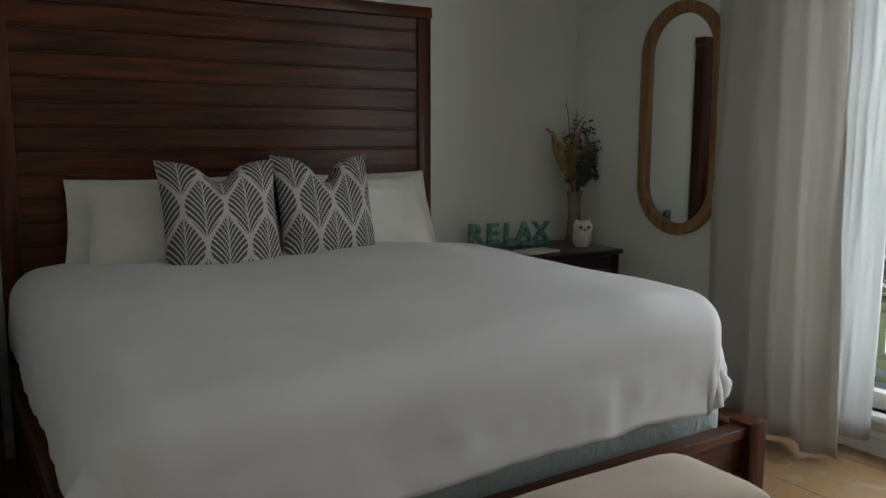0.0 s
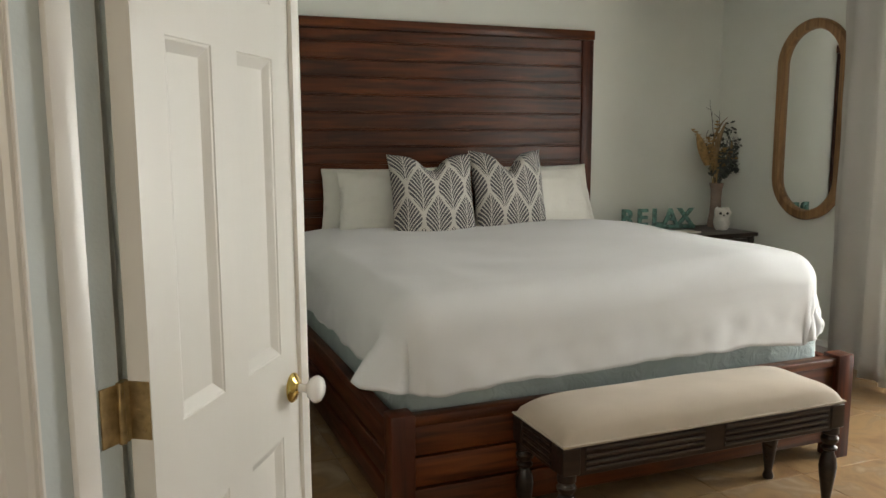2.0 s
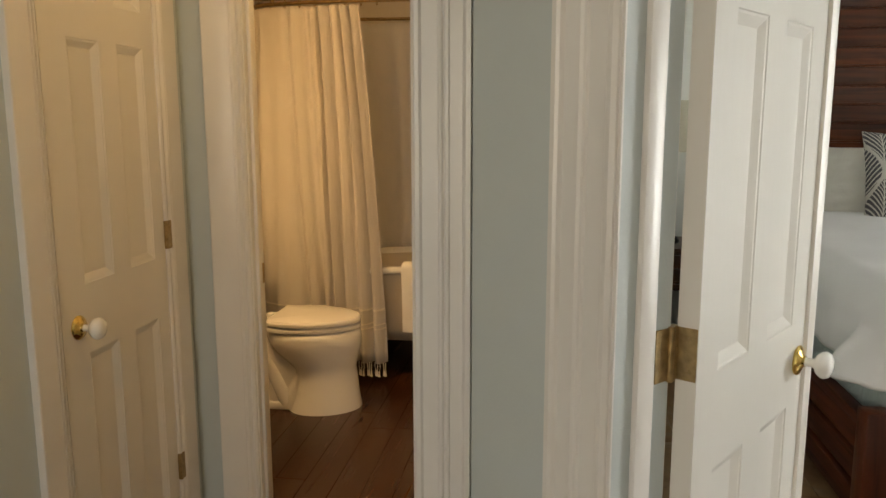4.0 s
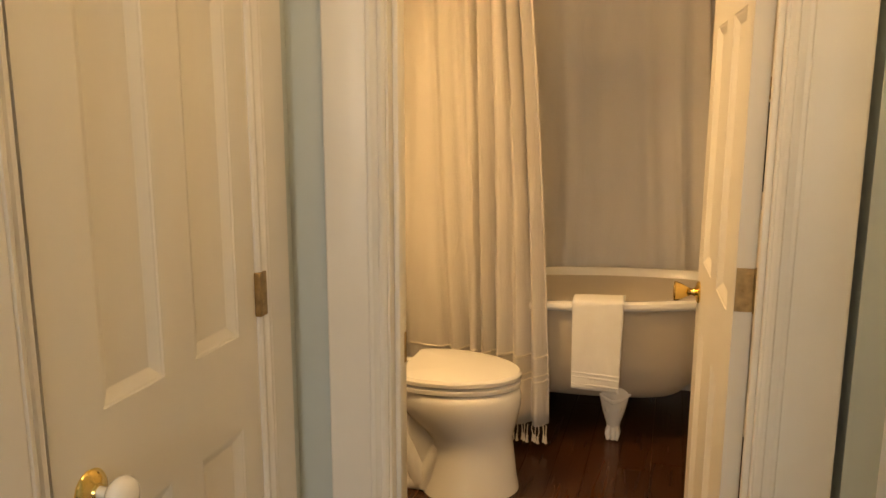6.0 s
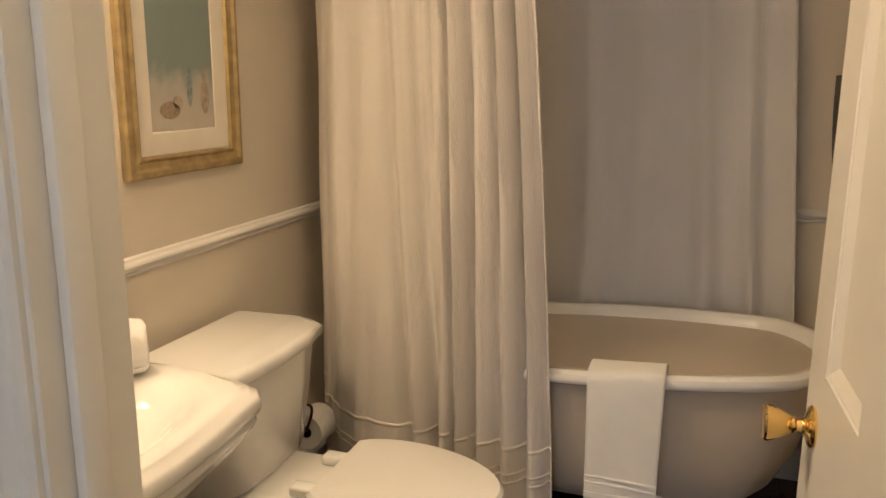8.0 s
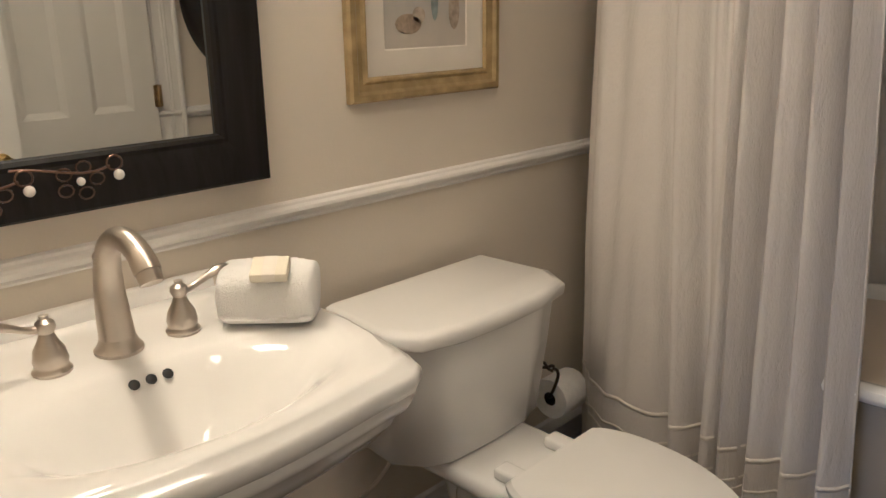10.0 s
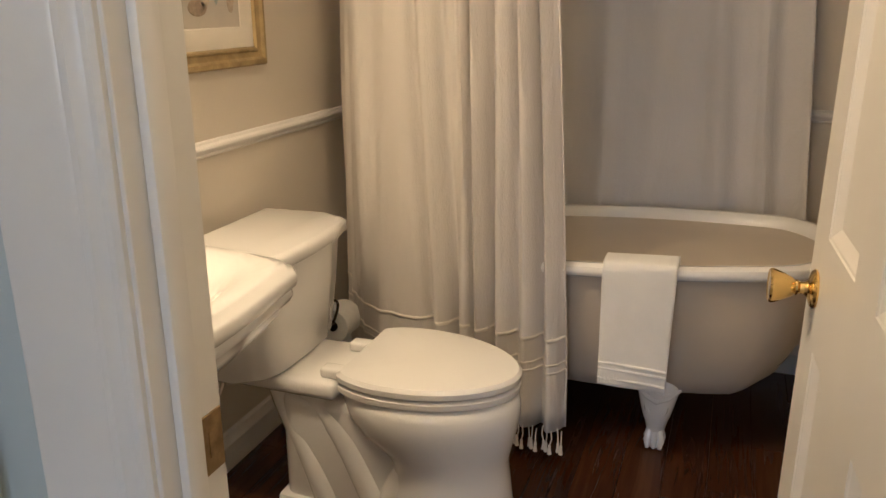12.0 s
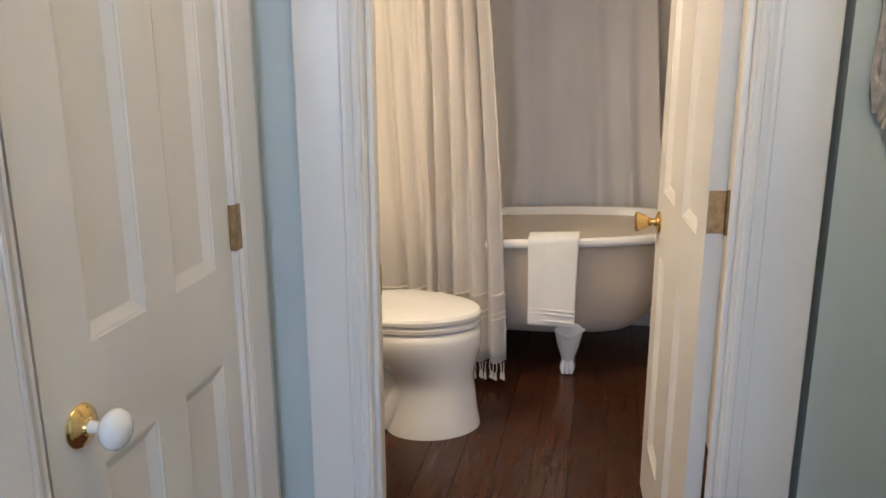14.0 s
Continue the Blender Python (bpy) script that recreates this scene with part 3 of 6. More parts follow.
wallbox("floor_hall", [(-2.2, -0.9, -2.8, 1.5, -0.012, 0.0), (-0.9, 1.6, -2.8, -1.21, -0.012, 0.0), (-0.9, 0.2, -1.21, -0.2, -0.012, -0.001)], M["floorwood"], "dark wooden hall floor")

# door linings (jambs and stops)
def lining(name, m, w, depth, h, stop):
    th = tagged(new(name), "white painted door lining", "door frame", "", "structure")
    for nm, s in (("jamb", (0, 0.018, 0, depth, 0, h)), ("jamb", (w - 0.018, w, 0, depth, 0, h)), ("jamb_head", (0.018, w - 0.018, 0, depth, h - 0.018, h))):
        part(nm, boxm(*s, 0.001, 1, m), M["trim"], th, smooth=0)
    s0, s1 = stop
    for s in ((0.018, 0.030, s0, s1, 0, h - 0.018), (w - 0.030, w - 0.018, s0, s1, 0, h - 0.018), (0.030, w - 0.030, s0, s1, h - 0.030, h - 0.018)):
        part("stop", boxm(*s, 0.003, 2, m), M["trim"], th, smooth=30)
    return th


lining("door_frame_1", DIAG @ Matrix.Translation((D0 - 0.018, -0.004, 0)), D1 - D0 + 0.036, DT + 0.006, 2.06, (0.045, 0.085))
lining("door_frame_2", Matrix.Translation((-1.995, 1.451, 0)), 0.758, 0.101, 2.04, (0.025, 0.055))
lining("door_frame_3", axes((-2.196, 1.298, 0), (0, -1, 0), (-1, 0, 0), (0, 0, 1)), 0.577, 0.11, 2.04, (0.045, 0.08))
r2 = math.sqrt(0.5)
casing("trim_bedroom_door", DIAG @ Vector((D0 - 0.006, 0, 0)), (r2, -r2, 0), (-r2, -r2, 0), D1 - D0 + 0.012, 2.05)
casing("trim_bathroom_door", (-1.982, 1.455, 0), (1, 0, 0), (0, -1, 0), 0.732, 2.03, prof=[(u * 1.14, d) for u, d in PLAIN])
casing("trim_closet_door", (-2.20, 1.288, 0), (0, -1, 0), (1, 0, 0), 0.557, 2.03, prof=PLAIN)
th = tagged(new("trim_cased_opening"), "white painted moulded casing at the end of a wall", "casing", "", "structure")
bm = bmesh.new()
extrude_profile(bm, CASING, axes((-1.266, 0.51, 0), (1, 0, 0), (0, -1, 0), (0, 0, 1)), 2.12)
part("side_board", bm, M["trim"], th, smooth=30)
part("jamb", boxm(-1.270, -1.2485, 0.512, 0.564, 0, 2.12, 0.001, 1), M["trim"], th)
# chair rail and baseboards in the bathroom
RAIL = [(0, 0), (0.0, 0.008), (0.006, 0.012), (0.012, 0.010), (0.016, 0.016), (0.028, 0.022), (0.036, 0.020), (0.042, 0.012), (0.048, 0.010), (0.052, 0.0)]
RAIL = [(0.84 * u, d) for u, d in RAIL]
bm = bmesh.new()
extrude_profile(bm, RAIL, axes((-2.81, 1.552, 0.939), (0, 0, 1), (1, 0, 0), (0, 1, 0)), 2.348)
extrude_profile(bm, RAIL, axes((-2.78, 3.90, 0.939), (0, 0, 1), (0, -1, 0), (1, 0, 0)), 1.72)
extrude_profile(bm, RAIL, axes((-1.060, 2.45, 0.939), (0, 0, 1), (-1, 0, 0), (0, 1, 0)), 1.44)
setting("trim_chair_rail", bm, M["trim"], "white painted moulded chair rail", 30)
BASE = [(0, 0), (0, 0.016), (0.075, 0.016), (0.082, 0.022), (0.090, 0.020), (0.100, 0.012), (0.112, 0.010), (0.118, 0.0)]
bm = bmesh.new()
for o, a, ln in (((-2.81, 1.552, 0), (1, 0, 0), 2.348), ((-2.792, 3.90, 0), (0, -1, 0), 1.73), ((-1.060, 1.552, 0), (-1, 0, 0), 2.34)):
    z = (0, 1, 0) if abs(a[0]) else (1, 0, 0)
    extrude_profile(bm, BASE, axes(o, (0, 0, 1), a, z), ln)
setting("baseboard_bathroom", bm, M["trim"], "white moulded bathroom baseboard", 30)
bm = bmesh.new()
for o, a, z, ln in (((-0.80, 3.895, 0), (0, -1, 0), (1, 0, 0), 4.16), ((3.36, 2.20, 0), (-1, 0, 0), (0, 1, 0), 1.675), ((3.36, -1.15, 0), (-1, 0, 0), (0, 1, 0), 3.35), ((-0.80, 0.34, 0), (1, 0, 0), (0, 1, 0), 3.53)):
    extrude_profile(bm, BASE, axes(o, (0, 0, 1), a, z), ln)
setting("baseboard_bedroom", bm, M["trim"], "white moulded bedroom baseboard", 30)

# ---- doors ----
ROWS = ((0.20, 0.80), (0.985, 1.61), (1.71, 1.91))
door = leaf_door("door_1", "white six-panel double-door leaf standing open, porcelain knob", 0.585, 2.03, (-0.777, 0.260, 0.006), 57.0,
                 [(a, b, *r) for a, b in ((0.085, 0.226), (0.318, 0.468)) for r in ((0.20, 0.815), (0.990, 1.580), (1.68, 1.88))], (0.25, 1.035, 1.82))
bm = bmesh.new()
extrude_profile(bm, [(-0.020, 0), (-0.020, 0.008), (-0.008, 0.012), (0.0, 0.014), (0.010, 0.012), (0.018, 0.006), (0.018, 0)], axes((0.574, -0.018, 0.01), (1, 0, 0), (0, -1, 0), (0, 0, 1)), 2.02)
part("astragal", bm, M["door"], door, smooth=30)
leaf_door("door_2", "white six-panel bathroom door standing open, brass knob", 0.730, 2.02, (-1.280, 1.577, 0.006), 93.5,
          [(a, b, *r) for a, b in ((0.100, 0.300), (0.420, 0.620)) for r in ROWS], (0.25, 1.056, 1.82), hinge_side=-1, knob_mat=("brass", "brass"), knob_z=0.89)
leaf_door("door_3", "closed white six-panel closet door with porcelain knob", 0.537, 2.02, (-2.213, 1.279, 0.006), -90,
          [(a, b, *r) for a, b in ((0.060, 0.200), (0.287, 0.430)) for r in ROWS], (), knob_sides=(1,), knob_z=0.88)
for nm, m in (("jamb_hinge_1", DIAG @ Matrix.Translation((D0, DT - 0.036, 0))), ):
    bm = bmesh.new()
    hm = axes((-0.803, 0.261, 0), (0.816, 0.578, 0), (-0.578, 0.816, 0), (0, 0, 1))
    for hz in (0.256, 1.041, 1.826):
        box(bm, 0.0, 0.040, -0.003, 0.0, hz - 0.044, hz + 0.044, 0.0008, 1, hm)
        tube(bm, ((-0.803, 0.258, hz - 0.046), (-0.803, 0.258, hz + 0.046)), 0.006, 10)
        box(bm, 0.0, 0.0025, 0.0, 0.036, hz - 0.044, hz + 0.044, 0.0008, 1, m)
    tagged(new(nm, mesh_of(bm, nm, M["oldbrass"])), "aged brass hinge plates on the door jamb", "hinge", "", "structure")
bm = bmesh.new()
for hz in (0.286, 1.056, 1.826):
    box(bm, -2.197, -2.183, 1.284, 1.311, hz - 0.044, hz + 0.044, 0.0015, 1)
    for dz in (-0.022, 0.016):
        box(bm, -2.1835, -2.1815, 1.294, 1.302, hz + dz - 0.010, hz + dz + 0.010, 0.0008, 1)
tagged(new("jamb_hinge_3", mesh_of(bm, "jamb_hinge", M["oldbrass"])), "aged brass hinges at the closet door edge", "hinge", "", "structure")
bm = bmesh.new()
box(bm, -1.979, -1.9755, 1.515, 1.550, 0.855, 0.925, 0.001, 1)
box(bm, -1.9765, -1.9745, 1.525, 1.540, 0.875, 0.905)
tagged(new("strike_plate", mesh_of(bm, "strike_plate", M["oldbrass"])), "worn brass strike plate on the jamb", "strike plate", "", "structure")
bm = bmesh.new()
box(bm, -2.200, -2.194, 0.718, 0.731, 0.845, 0.925, 0.001, 1)
tagged(new("strike_plate", mesh_of(bm, "strike_plate", M["black"])), "dark metal strike plate at the closet jamb", "strike plate", "", "structure")

# ---- bedroom window, curtains and what lies outside ----
win = tagged(new("window_1"), "tall white-framed window with a low sill", "window", "", "structure")
for s in ((3.40, 3.46, 0.70, 0.76, 0.20, 2.30), (3.40, 3.46, 2.04, 2.10, 0.20, 2.30), (3.40, 3.46, 0.76, 2.04, 2.24, 2.30), (3.40, 3.46, 0.76, 2.04, 0.20, 0.28), (3.405, 3.455, 1.36, 1.44, 0.28, 2.24)):
    part("window_frame", boxm(*s, 0.004), M["trim"], win)
part("window_sill", boxm(3.30, 3.42, 0.66, 2.14, 0.165, 0.200, 0.006), M["trim"], win)
for s in ((3.428, 3.432, 0.762, 1.358, 0.282, 2.238), (3.428, 3.432, 1.442, 2.038, 0.282, 2.238)):
    part("pane", boxm(*s), M["glass"], win, smooth=0).visible_shadow = False
# unseen hall window, added behind the hall fill lamp
win2 = tagged(new("window_unseen"), "plain white hall window, added out of view", "window", "", "structure")
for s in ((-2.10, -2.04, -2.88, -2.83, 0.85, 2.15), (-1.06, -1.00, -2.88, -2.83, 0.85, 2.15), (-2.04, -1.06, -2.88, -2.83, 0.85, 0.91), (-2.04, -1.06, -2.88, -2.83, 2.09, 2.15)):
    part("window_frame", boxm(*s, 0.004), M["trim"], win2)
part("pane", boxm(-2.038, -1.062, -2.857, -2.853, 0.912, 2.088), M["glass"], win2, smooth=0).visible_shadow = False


def drape_path(pts, n):
    """n + 1 points evenly along a polyline."""
    pts = [Vector(p) for p in pts]
    ds = [0]
    for a, b in zip(pts, pts[1:]):
        ds.append(ds[-1] + (b - a).length)
    out = []
    for i in range(n + 1):
        d = ds[-1] * i / n
        k = max(j for j in range(len(ds) - 1) if ds[j] <= d + 1e-9)
        f = (d - ds[k]) / (ds[k + 1] - ds[k])
        p = pts[k].lerp(pts[k + 1], f)
        t = (pts[k + 1] - pts[k]).normalized()
        out.append((p, Vector((-t.y, t.x, 0))))
    return out


def cloth(pts, z_top, z_bot, folds, depth, seed, nu=90, nv=26, sag=0.0, pinch=0.55, flare=0.0, lean=(0, 0, 0)):
    """A hanging cloth along a plan line with soft uneven folds, tighter at the top."""
    path = drape_path(pts, nu)
    bm = bmesh.new()

    def f(u, v):
        i = min(nu, round(u * nu))
        p, nrm = path[i]
        z = z_top + (z_bot - z_top) * v
        ph = folds * 2 * math.pi * u + 1.6 * noise.noise((u * folds * 0.55, v * 0.8, seed)) * 2
        a = depth * (pinch + (1 - pinch) * v) * (0.65 + 0.7 * noise.noise((u * folds * 0.8, v * 0.5, seed + 9)))
        w = math.sin(ph) + 0.28 * math.sin(2 * ph + 1.0)
        q = p + nrm * (a * w + 0.012 * noise.noise((u * 9, v * 6, seed + 3)) + flare * v * v) + Vector(lean) * u * u * (1 - v)
        return Vector((q.x, q.y, z + sag * v * noise.noise((u * 3, 0, seed + 5))))

    sheet(bm, f, nu, nv)
    return bm


ob = solo("window_curtain", cloth([(3.29, 2.74, 0), (3.23, 2.46, 0), (3.15, 2.22, 0), (3.08, 2.02, 0), (3.06, 1.83, 0)], 2.42, 0.03, 4.2, 0.045, 3.0, sag=0.03, lean=(0.10, 0.16, 0)), M["curtain"],
          "long ivory linen curtain gathered beside the window", "curtain")
solid(ob, 0.004)
ob = solo("window_curtain", cloth([(3.13, 1.93, 0), (3.20, 1.86, 0), (3.25, 1.78, 0)], 2.42, 0.10, 1.2, 0.02, 7.0, nu=30), M["lining"],
          "thin pale curtain lining lit by the window", "curtain")
solid(ob, 0.003)
rod = thing("curtain_rod", "dark curtain rod above the window", "curtain rod")
bm = bmesh.new()
tube(bm, ((3.24, 0.30, 2.44), (3.24, 3.0, 2.44)), 0.014, 12)
part("pole", bm, M["bronze"], rod)
for y in (0.45, 2.93):
    part("bracket", boxm(3.235, 3.36, y - 0.012, y + 0.012, 2.43, 2.45), M["bronze"], rod)


# ---- bedroom things ----
def bed():
    b = thing("bed", "king-size mahogany plank bed frame with tall headboard", "bed")
    X0, X1, H0, H1 = 0.005, 2.178, 0.030, 2.200
    for x in (H0, H1 - 0.085):
        part("headboard_post", boxm(x, x + 0.085, 3.806, 3.886, 0, 2.085, 0.006), M["bedwood_z"], b)
    part("headboard_rail", boxm(H0 - 0.006, H1 + 0.006, 3.800, 3.890, 2.085, 2.148, 0.008), M["bedwood"], b)
    z = 0.32
    while z < 2.075:
        h = min(0.1055, 2.084 - z)
        bm = bmesh.new()
        extrude_profile(bm, [(0, 0.02), (0, 0.003), (0.003, 0.0), (0.009, 0.0), (0.011, 0.004), (0.013, 0.0), (h - 0.004, -0.003), (h - 0.0015, 0.0), (h - 0.0015, 0.02)],
                        axes((H0 + 0.085, 3.821, z), (0, 0, 1), (0, 1, 0), (1, 0, 0)), H1 - H0 - 0.17)
        part("plank", bm, M["bedwood"], b, smooth=30)
        z += h
    part("back_panel", boxm(H0 + 0.08, H1 - 0.08, 3.843, 3.861, 0.3, 2.085), M["bedwood"], b)
    for x in (X0 + 0.01, X1 - 0.095):
        part("foot_post", boxm(x, x + 0.09, 1.562, 1.652, 0, 0.475, 0.006), M["bedwood_z"], b)
    part("foot_rail", boxm(X0 + 0.10, X1 - 0.095, 1.575, 1.637, 0.425, 0.462, 0.005), M["bedwood"], b)
    for z0 in (0.075, 0.195, 0.312):
        part("foot_plank", boxm(X0 + 0.10, X1 - 0.095, 1.589, 1.617, z0, z0 + 0.108, 0.005), M["bedwood"], b)
    part("foot_back", boxm(X0 + 0.10, X1 - 0.095, 1.618, 1.632, 0.08, 0.425), M["bedwood"], b)
    for sx, x in ((1, X0 + 0.022), (-1, X1 - 0.057)):
        part("side_rail", boxm(x - 0.004, x + 0.044, 1.652, 3.806, 0.40, 0.44, 0.004), M["bedwood_y"], b)
        for z0, o in ((0.075, 0.012), (0.195, 0.006), (0.305, 0.0)):
            part("side_plank", boxm(x + (o if sx < 0 else -o) * 0 + 0.006, x + 0.036, 1.652, 3.806, z0, z0 + 0.092, 0.005), M["bedwood_y"], b)
    return b


bed()

bm = bmesh.new()
def skirt_side(u, v):
    """Round the three open sides of the box spring."""
    p, nrm = SKIRT[round(u * 280)]
    w = 0.012 * noise.noise((u * 46, v * 1.5, 1.0)) + 0.014 * noise.noise((u * 14, v * 2, 4.0))
    return Vector((p.x, p.y, 0)) + nrm * w + Vector((0, 0, 0.12 + 0.50 * v))
SKIRT = drape_path([(0.100, 3.79, 0), (0.100, 1.735, 0), (0.115, 1.695, 0), (0.155, 1.680, 0), (2.04, 1.680, 0), (2.08, 1.695, 0), (2.095, 1.735, 0), (2.095, 3.79, 0)], 280)
sheet(bm, skirt_side, 280, 14)
spring = thing("box_spring", "box spring in a wrinkled pale teal fitted cover", "box spring")
part("fitted_cover", bm, M["skirt"], spring, smooth=60)
part("core", boxm(0.125, 2.07, 1.705, 3.79, 0.12, 0.60), M["skirt"], spring, smooth=0)
solo("mattress", boxm(0.115, 2.08, 1.715, 3.79, 0.605, 0.80, 0.05, 3), M["pillow"], "thick white mattress under the duvet", "mattress")

def duvet(u, v):
    """A draped cover: flat top, rounded edge and an even hem; the slack of the near corner stands out as a cone with a crease."""
    x0, x1, y0, r = 0.185, 1.915, 1.755, 0.125
    left, right, front = 0.365, 0.345, 0.405
    X = x0 - left + (x1 - x0 + left + right) * u
    Y = y0 - front + (3.68 - y0 + front) * v
    cx, cy = min(max(X, x0), x1), max(Y, y0)
    d = Vector((X - cx, Y - cy))
    L = d.length
    n = d / L if L > 1e-6 else Vector((0, 0))
    side = left if X < 1.2 else right
    ax, ay = abs(n.x), abs(n.y)
    q = r * math.pi / 2
    ear = fold = 0.0
    if L > 1e-6 and ax > 1e-6 and ay > 1e-6:
        ang = math.degrees(math.atan2(ay, ax))
        reach = min(side / ax, front / ay)
        even = side + (front - side) * ang / 90
        if X < 1.2:
            ear = math.sin(math.pi * (ang / 52) ** 0.62) if ang < 52 else 0.0
            fold = -math.exp(-(((ang - 54) / 3.6) ** 2))
        else:
            ear = 0.25 * math.sin(math.pi * ang / 90)
        L = L / reach * (even + (0.035 if X < 1.2 else 0.0) * ear)
    if L < q:
        out, down = r * math.sin(L / r), r * (1 - math.cos(L / r))
        e = 0.0
    else:
        e = L - q
        flare = 0.05 + 0.62 * ear
        out, down = r + e * flare, r + e * (1 - 0.22 * ear)
        w = min(1.0, e / 0.10)
        out += 0.012 * noise.noise((X * 3.2, Y * 3.2, 2.0)) * w + 0.006 * noise.noise((X * 11, Y * 11, down * 3)) * w + 0.050 * fold * min(1.0, e / 0.05)
        if ear > 0.1 and X < 1.2:
            out += 0.010 * math.sin(9 * math.atan2(ay, ax)) * w
        if X > 1.2:
            out += 0.030 * ear * 4 * noise.noise((X * 14, Y * 14, 5.0)) * w
    top = 0.884 - 0.014 * (1 - v) + 0.014 * noise.noise((X * 1.1, Y * 1.1, 8.0)) + 0.006 * noise.noise((X * 4, Y * 4, 3.0))
    top -= 0.020 * max(0.0, 1 - min(abs(X - x0), abs(X - x1)) / 0.25) if x0 < X < x1 else 0.020
    k = min(1.0, max(0.0, (X - 0.7) / 1.2))
    top += 0.060 * k * k * (3 - 2 * k) * min(1.0, max(0.0, (3.50 - Y) / 0.5))
    hem = (0.010 * noise.noise((X * 2.2, Y * 2.2, 6.0)) - 0.045 * k) if L > q else 0.0
    hem += 0.012 * noise.noise((X * 9, Y * 9, 1.0)) * min(1.0, e / 0.15)
    return Vector((cx + n.x * out, cy + n.y * out, top - down + hem))


bm = bmesh.new()
sheet(bm, duvet, 170, 150)
ob = solo("duvet", bm, M["duvet"], "smooth white cotton duvet hanging over the bed edges", "duvet", smooth=80)
solid(ob, 0.020, 1.0)


def pillow(name, label, w, h, t, at, tilt, rz, material, seed, ears=0.10, dent=0.0, group=""):
    """A soft pillow: local x across, z up along its height, y its thickness; tilted back about x."""
    bm = bmesh.new()
    n = 30
    for s in (1, -1):
        def f(u, v):
            a, b = 2 * u - 1, 2 * v - 1
            prof = max(0.0, (1 - abs(a) ** 2.6)) ** 0.55 * max(0.0, (1 - abs(b) ** 2.6)) ** 0.55
            pull = 1 - ears * (1 - (a * a)) * (abs(b) ** 3) - 0.0
            pull2 = 1 - ears * (1 - (b * b)) * (abs(a) ** 3)
            x = w / 2 * a * pull2 * (1 - (0.0 if dent else 0.055) * (b + 1) ** 1.5 / 2)
            z = h / 2 + h / 2 * b * pull
            if dent:
                z -= dent * math.exp(-((a / 0.30) ** 2)) * max(0, b) ** 2
                prof *= 1 - 0.5 * math.exp(-((a / 0.22) ** 2)) * max(0, b) ** 1.5
            y = s * t / 2 * prof * (1 + 0.12 * noise.noise((a * 2, b * 2, seed))) + 0.010 * noise.noise((a * 5, b * 5, seed + s))
            return Vector((x, y if abs(a) < 0.999 and abs(b) < 0.999 else 0.010 * noise.noise((a * 5, b * 5, seed)), z))
        sheet(bm, f, n, n, uvs=True)
    bmesh.ops.remove_doubles(bm, verts=bm.verts, dist=0.0006)
    ob = new(name, mesh_of(bm, name, material, 70))
    ob.matrix_world = pose(*at, -tilt, 0, rz)
    return tagged(ob, label, "pillow", group)


for i, (x, y, rz, lab) in enumerate(((0.715, 3.655, 0, "plump cream cotton sleeping pillow propped on the headboard"), (1.70, 3.655, 2, "plump cream cotton sleeping pillow propped on the headboard"))):
    pillow("bed_pillow", lab, 0.93, 0.425, 0.20, (x, y, 0.840), 14, rz, M["pillow"], 3 + i, 0.05, group="sleeping pillows")
pillow("bed_pillow", "plump cream cotton sleeping pillow leaning in front of another", 0.90, 0.435, 0.20, (0.77, 3.49, 0.835), 22, -2, M["pillow"], 8, 0.05, group="sleeping pillows")
pillow("bed_pillow", "plump cream cotton sleeping pillow leaning in front of another", 0.86, 0.435, 0.20, (1.63, 3.50, 0.830), 22, 3, M["pillow"], 9, 0.05, group="sleeping pillows")
pillow("throw_pillow", "square grey cushion with off-white fern pattern, chopped top", 0.52, 0.53, 0.19, (0.848, 3.285, 0.828), 15, -3, M["fern"], 12, 0.07, dent=0.085, group="throw cushions")
pillow("throw_pillow", "square grey cushion with off-white fern pattern, deep chopped top", 0.49, 0.545, 0.19, (1.345, 3.285, 0.828), 14, 2, M["fern"], 15, 0.07, dent=0.12, group="throw cushions")


def turned_leg(h, r=0.032):
    bm = bmesh.new()
    prof = [(0.0005, 0), (0.6, 0), (0.72, 0.03), (0.6, 0.07), (0.5, 0.10), (0.62, 0.20), (0.95, 0.42), (1.05, 0.52), (0.9, 0.62), (0.55, 0.70), (0.9, 0.725), (0.95, 0.75), (0.6, 0.78), (0.98, 0.82), (1.05, 0.86), (0.75, 0.90), (1.0, 0.92), (1.0, 1.0), (0.0005, 1.0)]
    lathe(bm, [(max(0.0005, a * r), z * h) for a, z in prof], 18)
    return bm


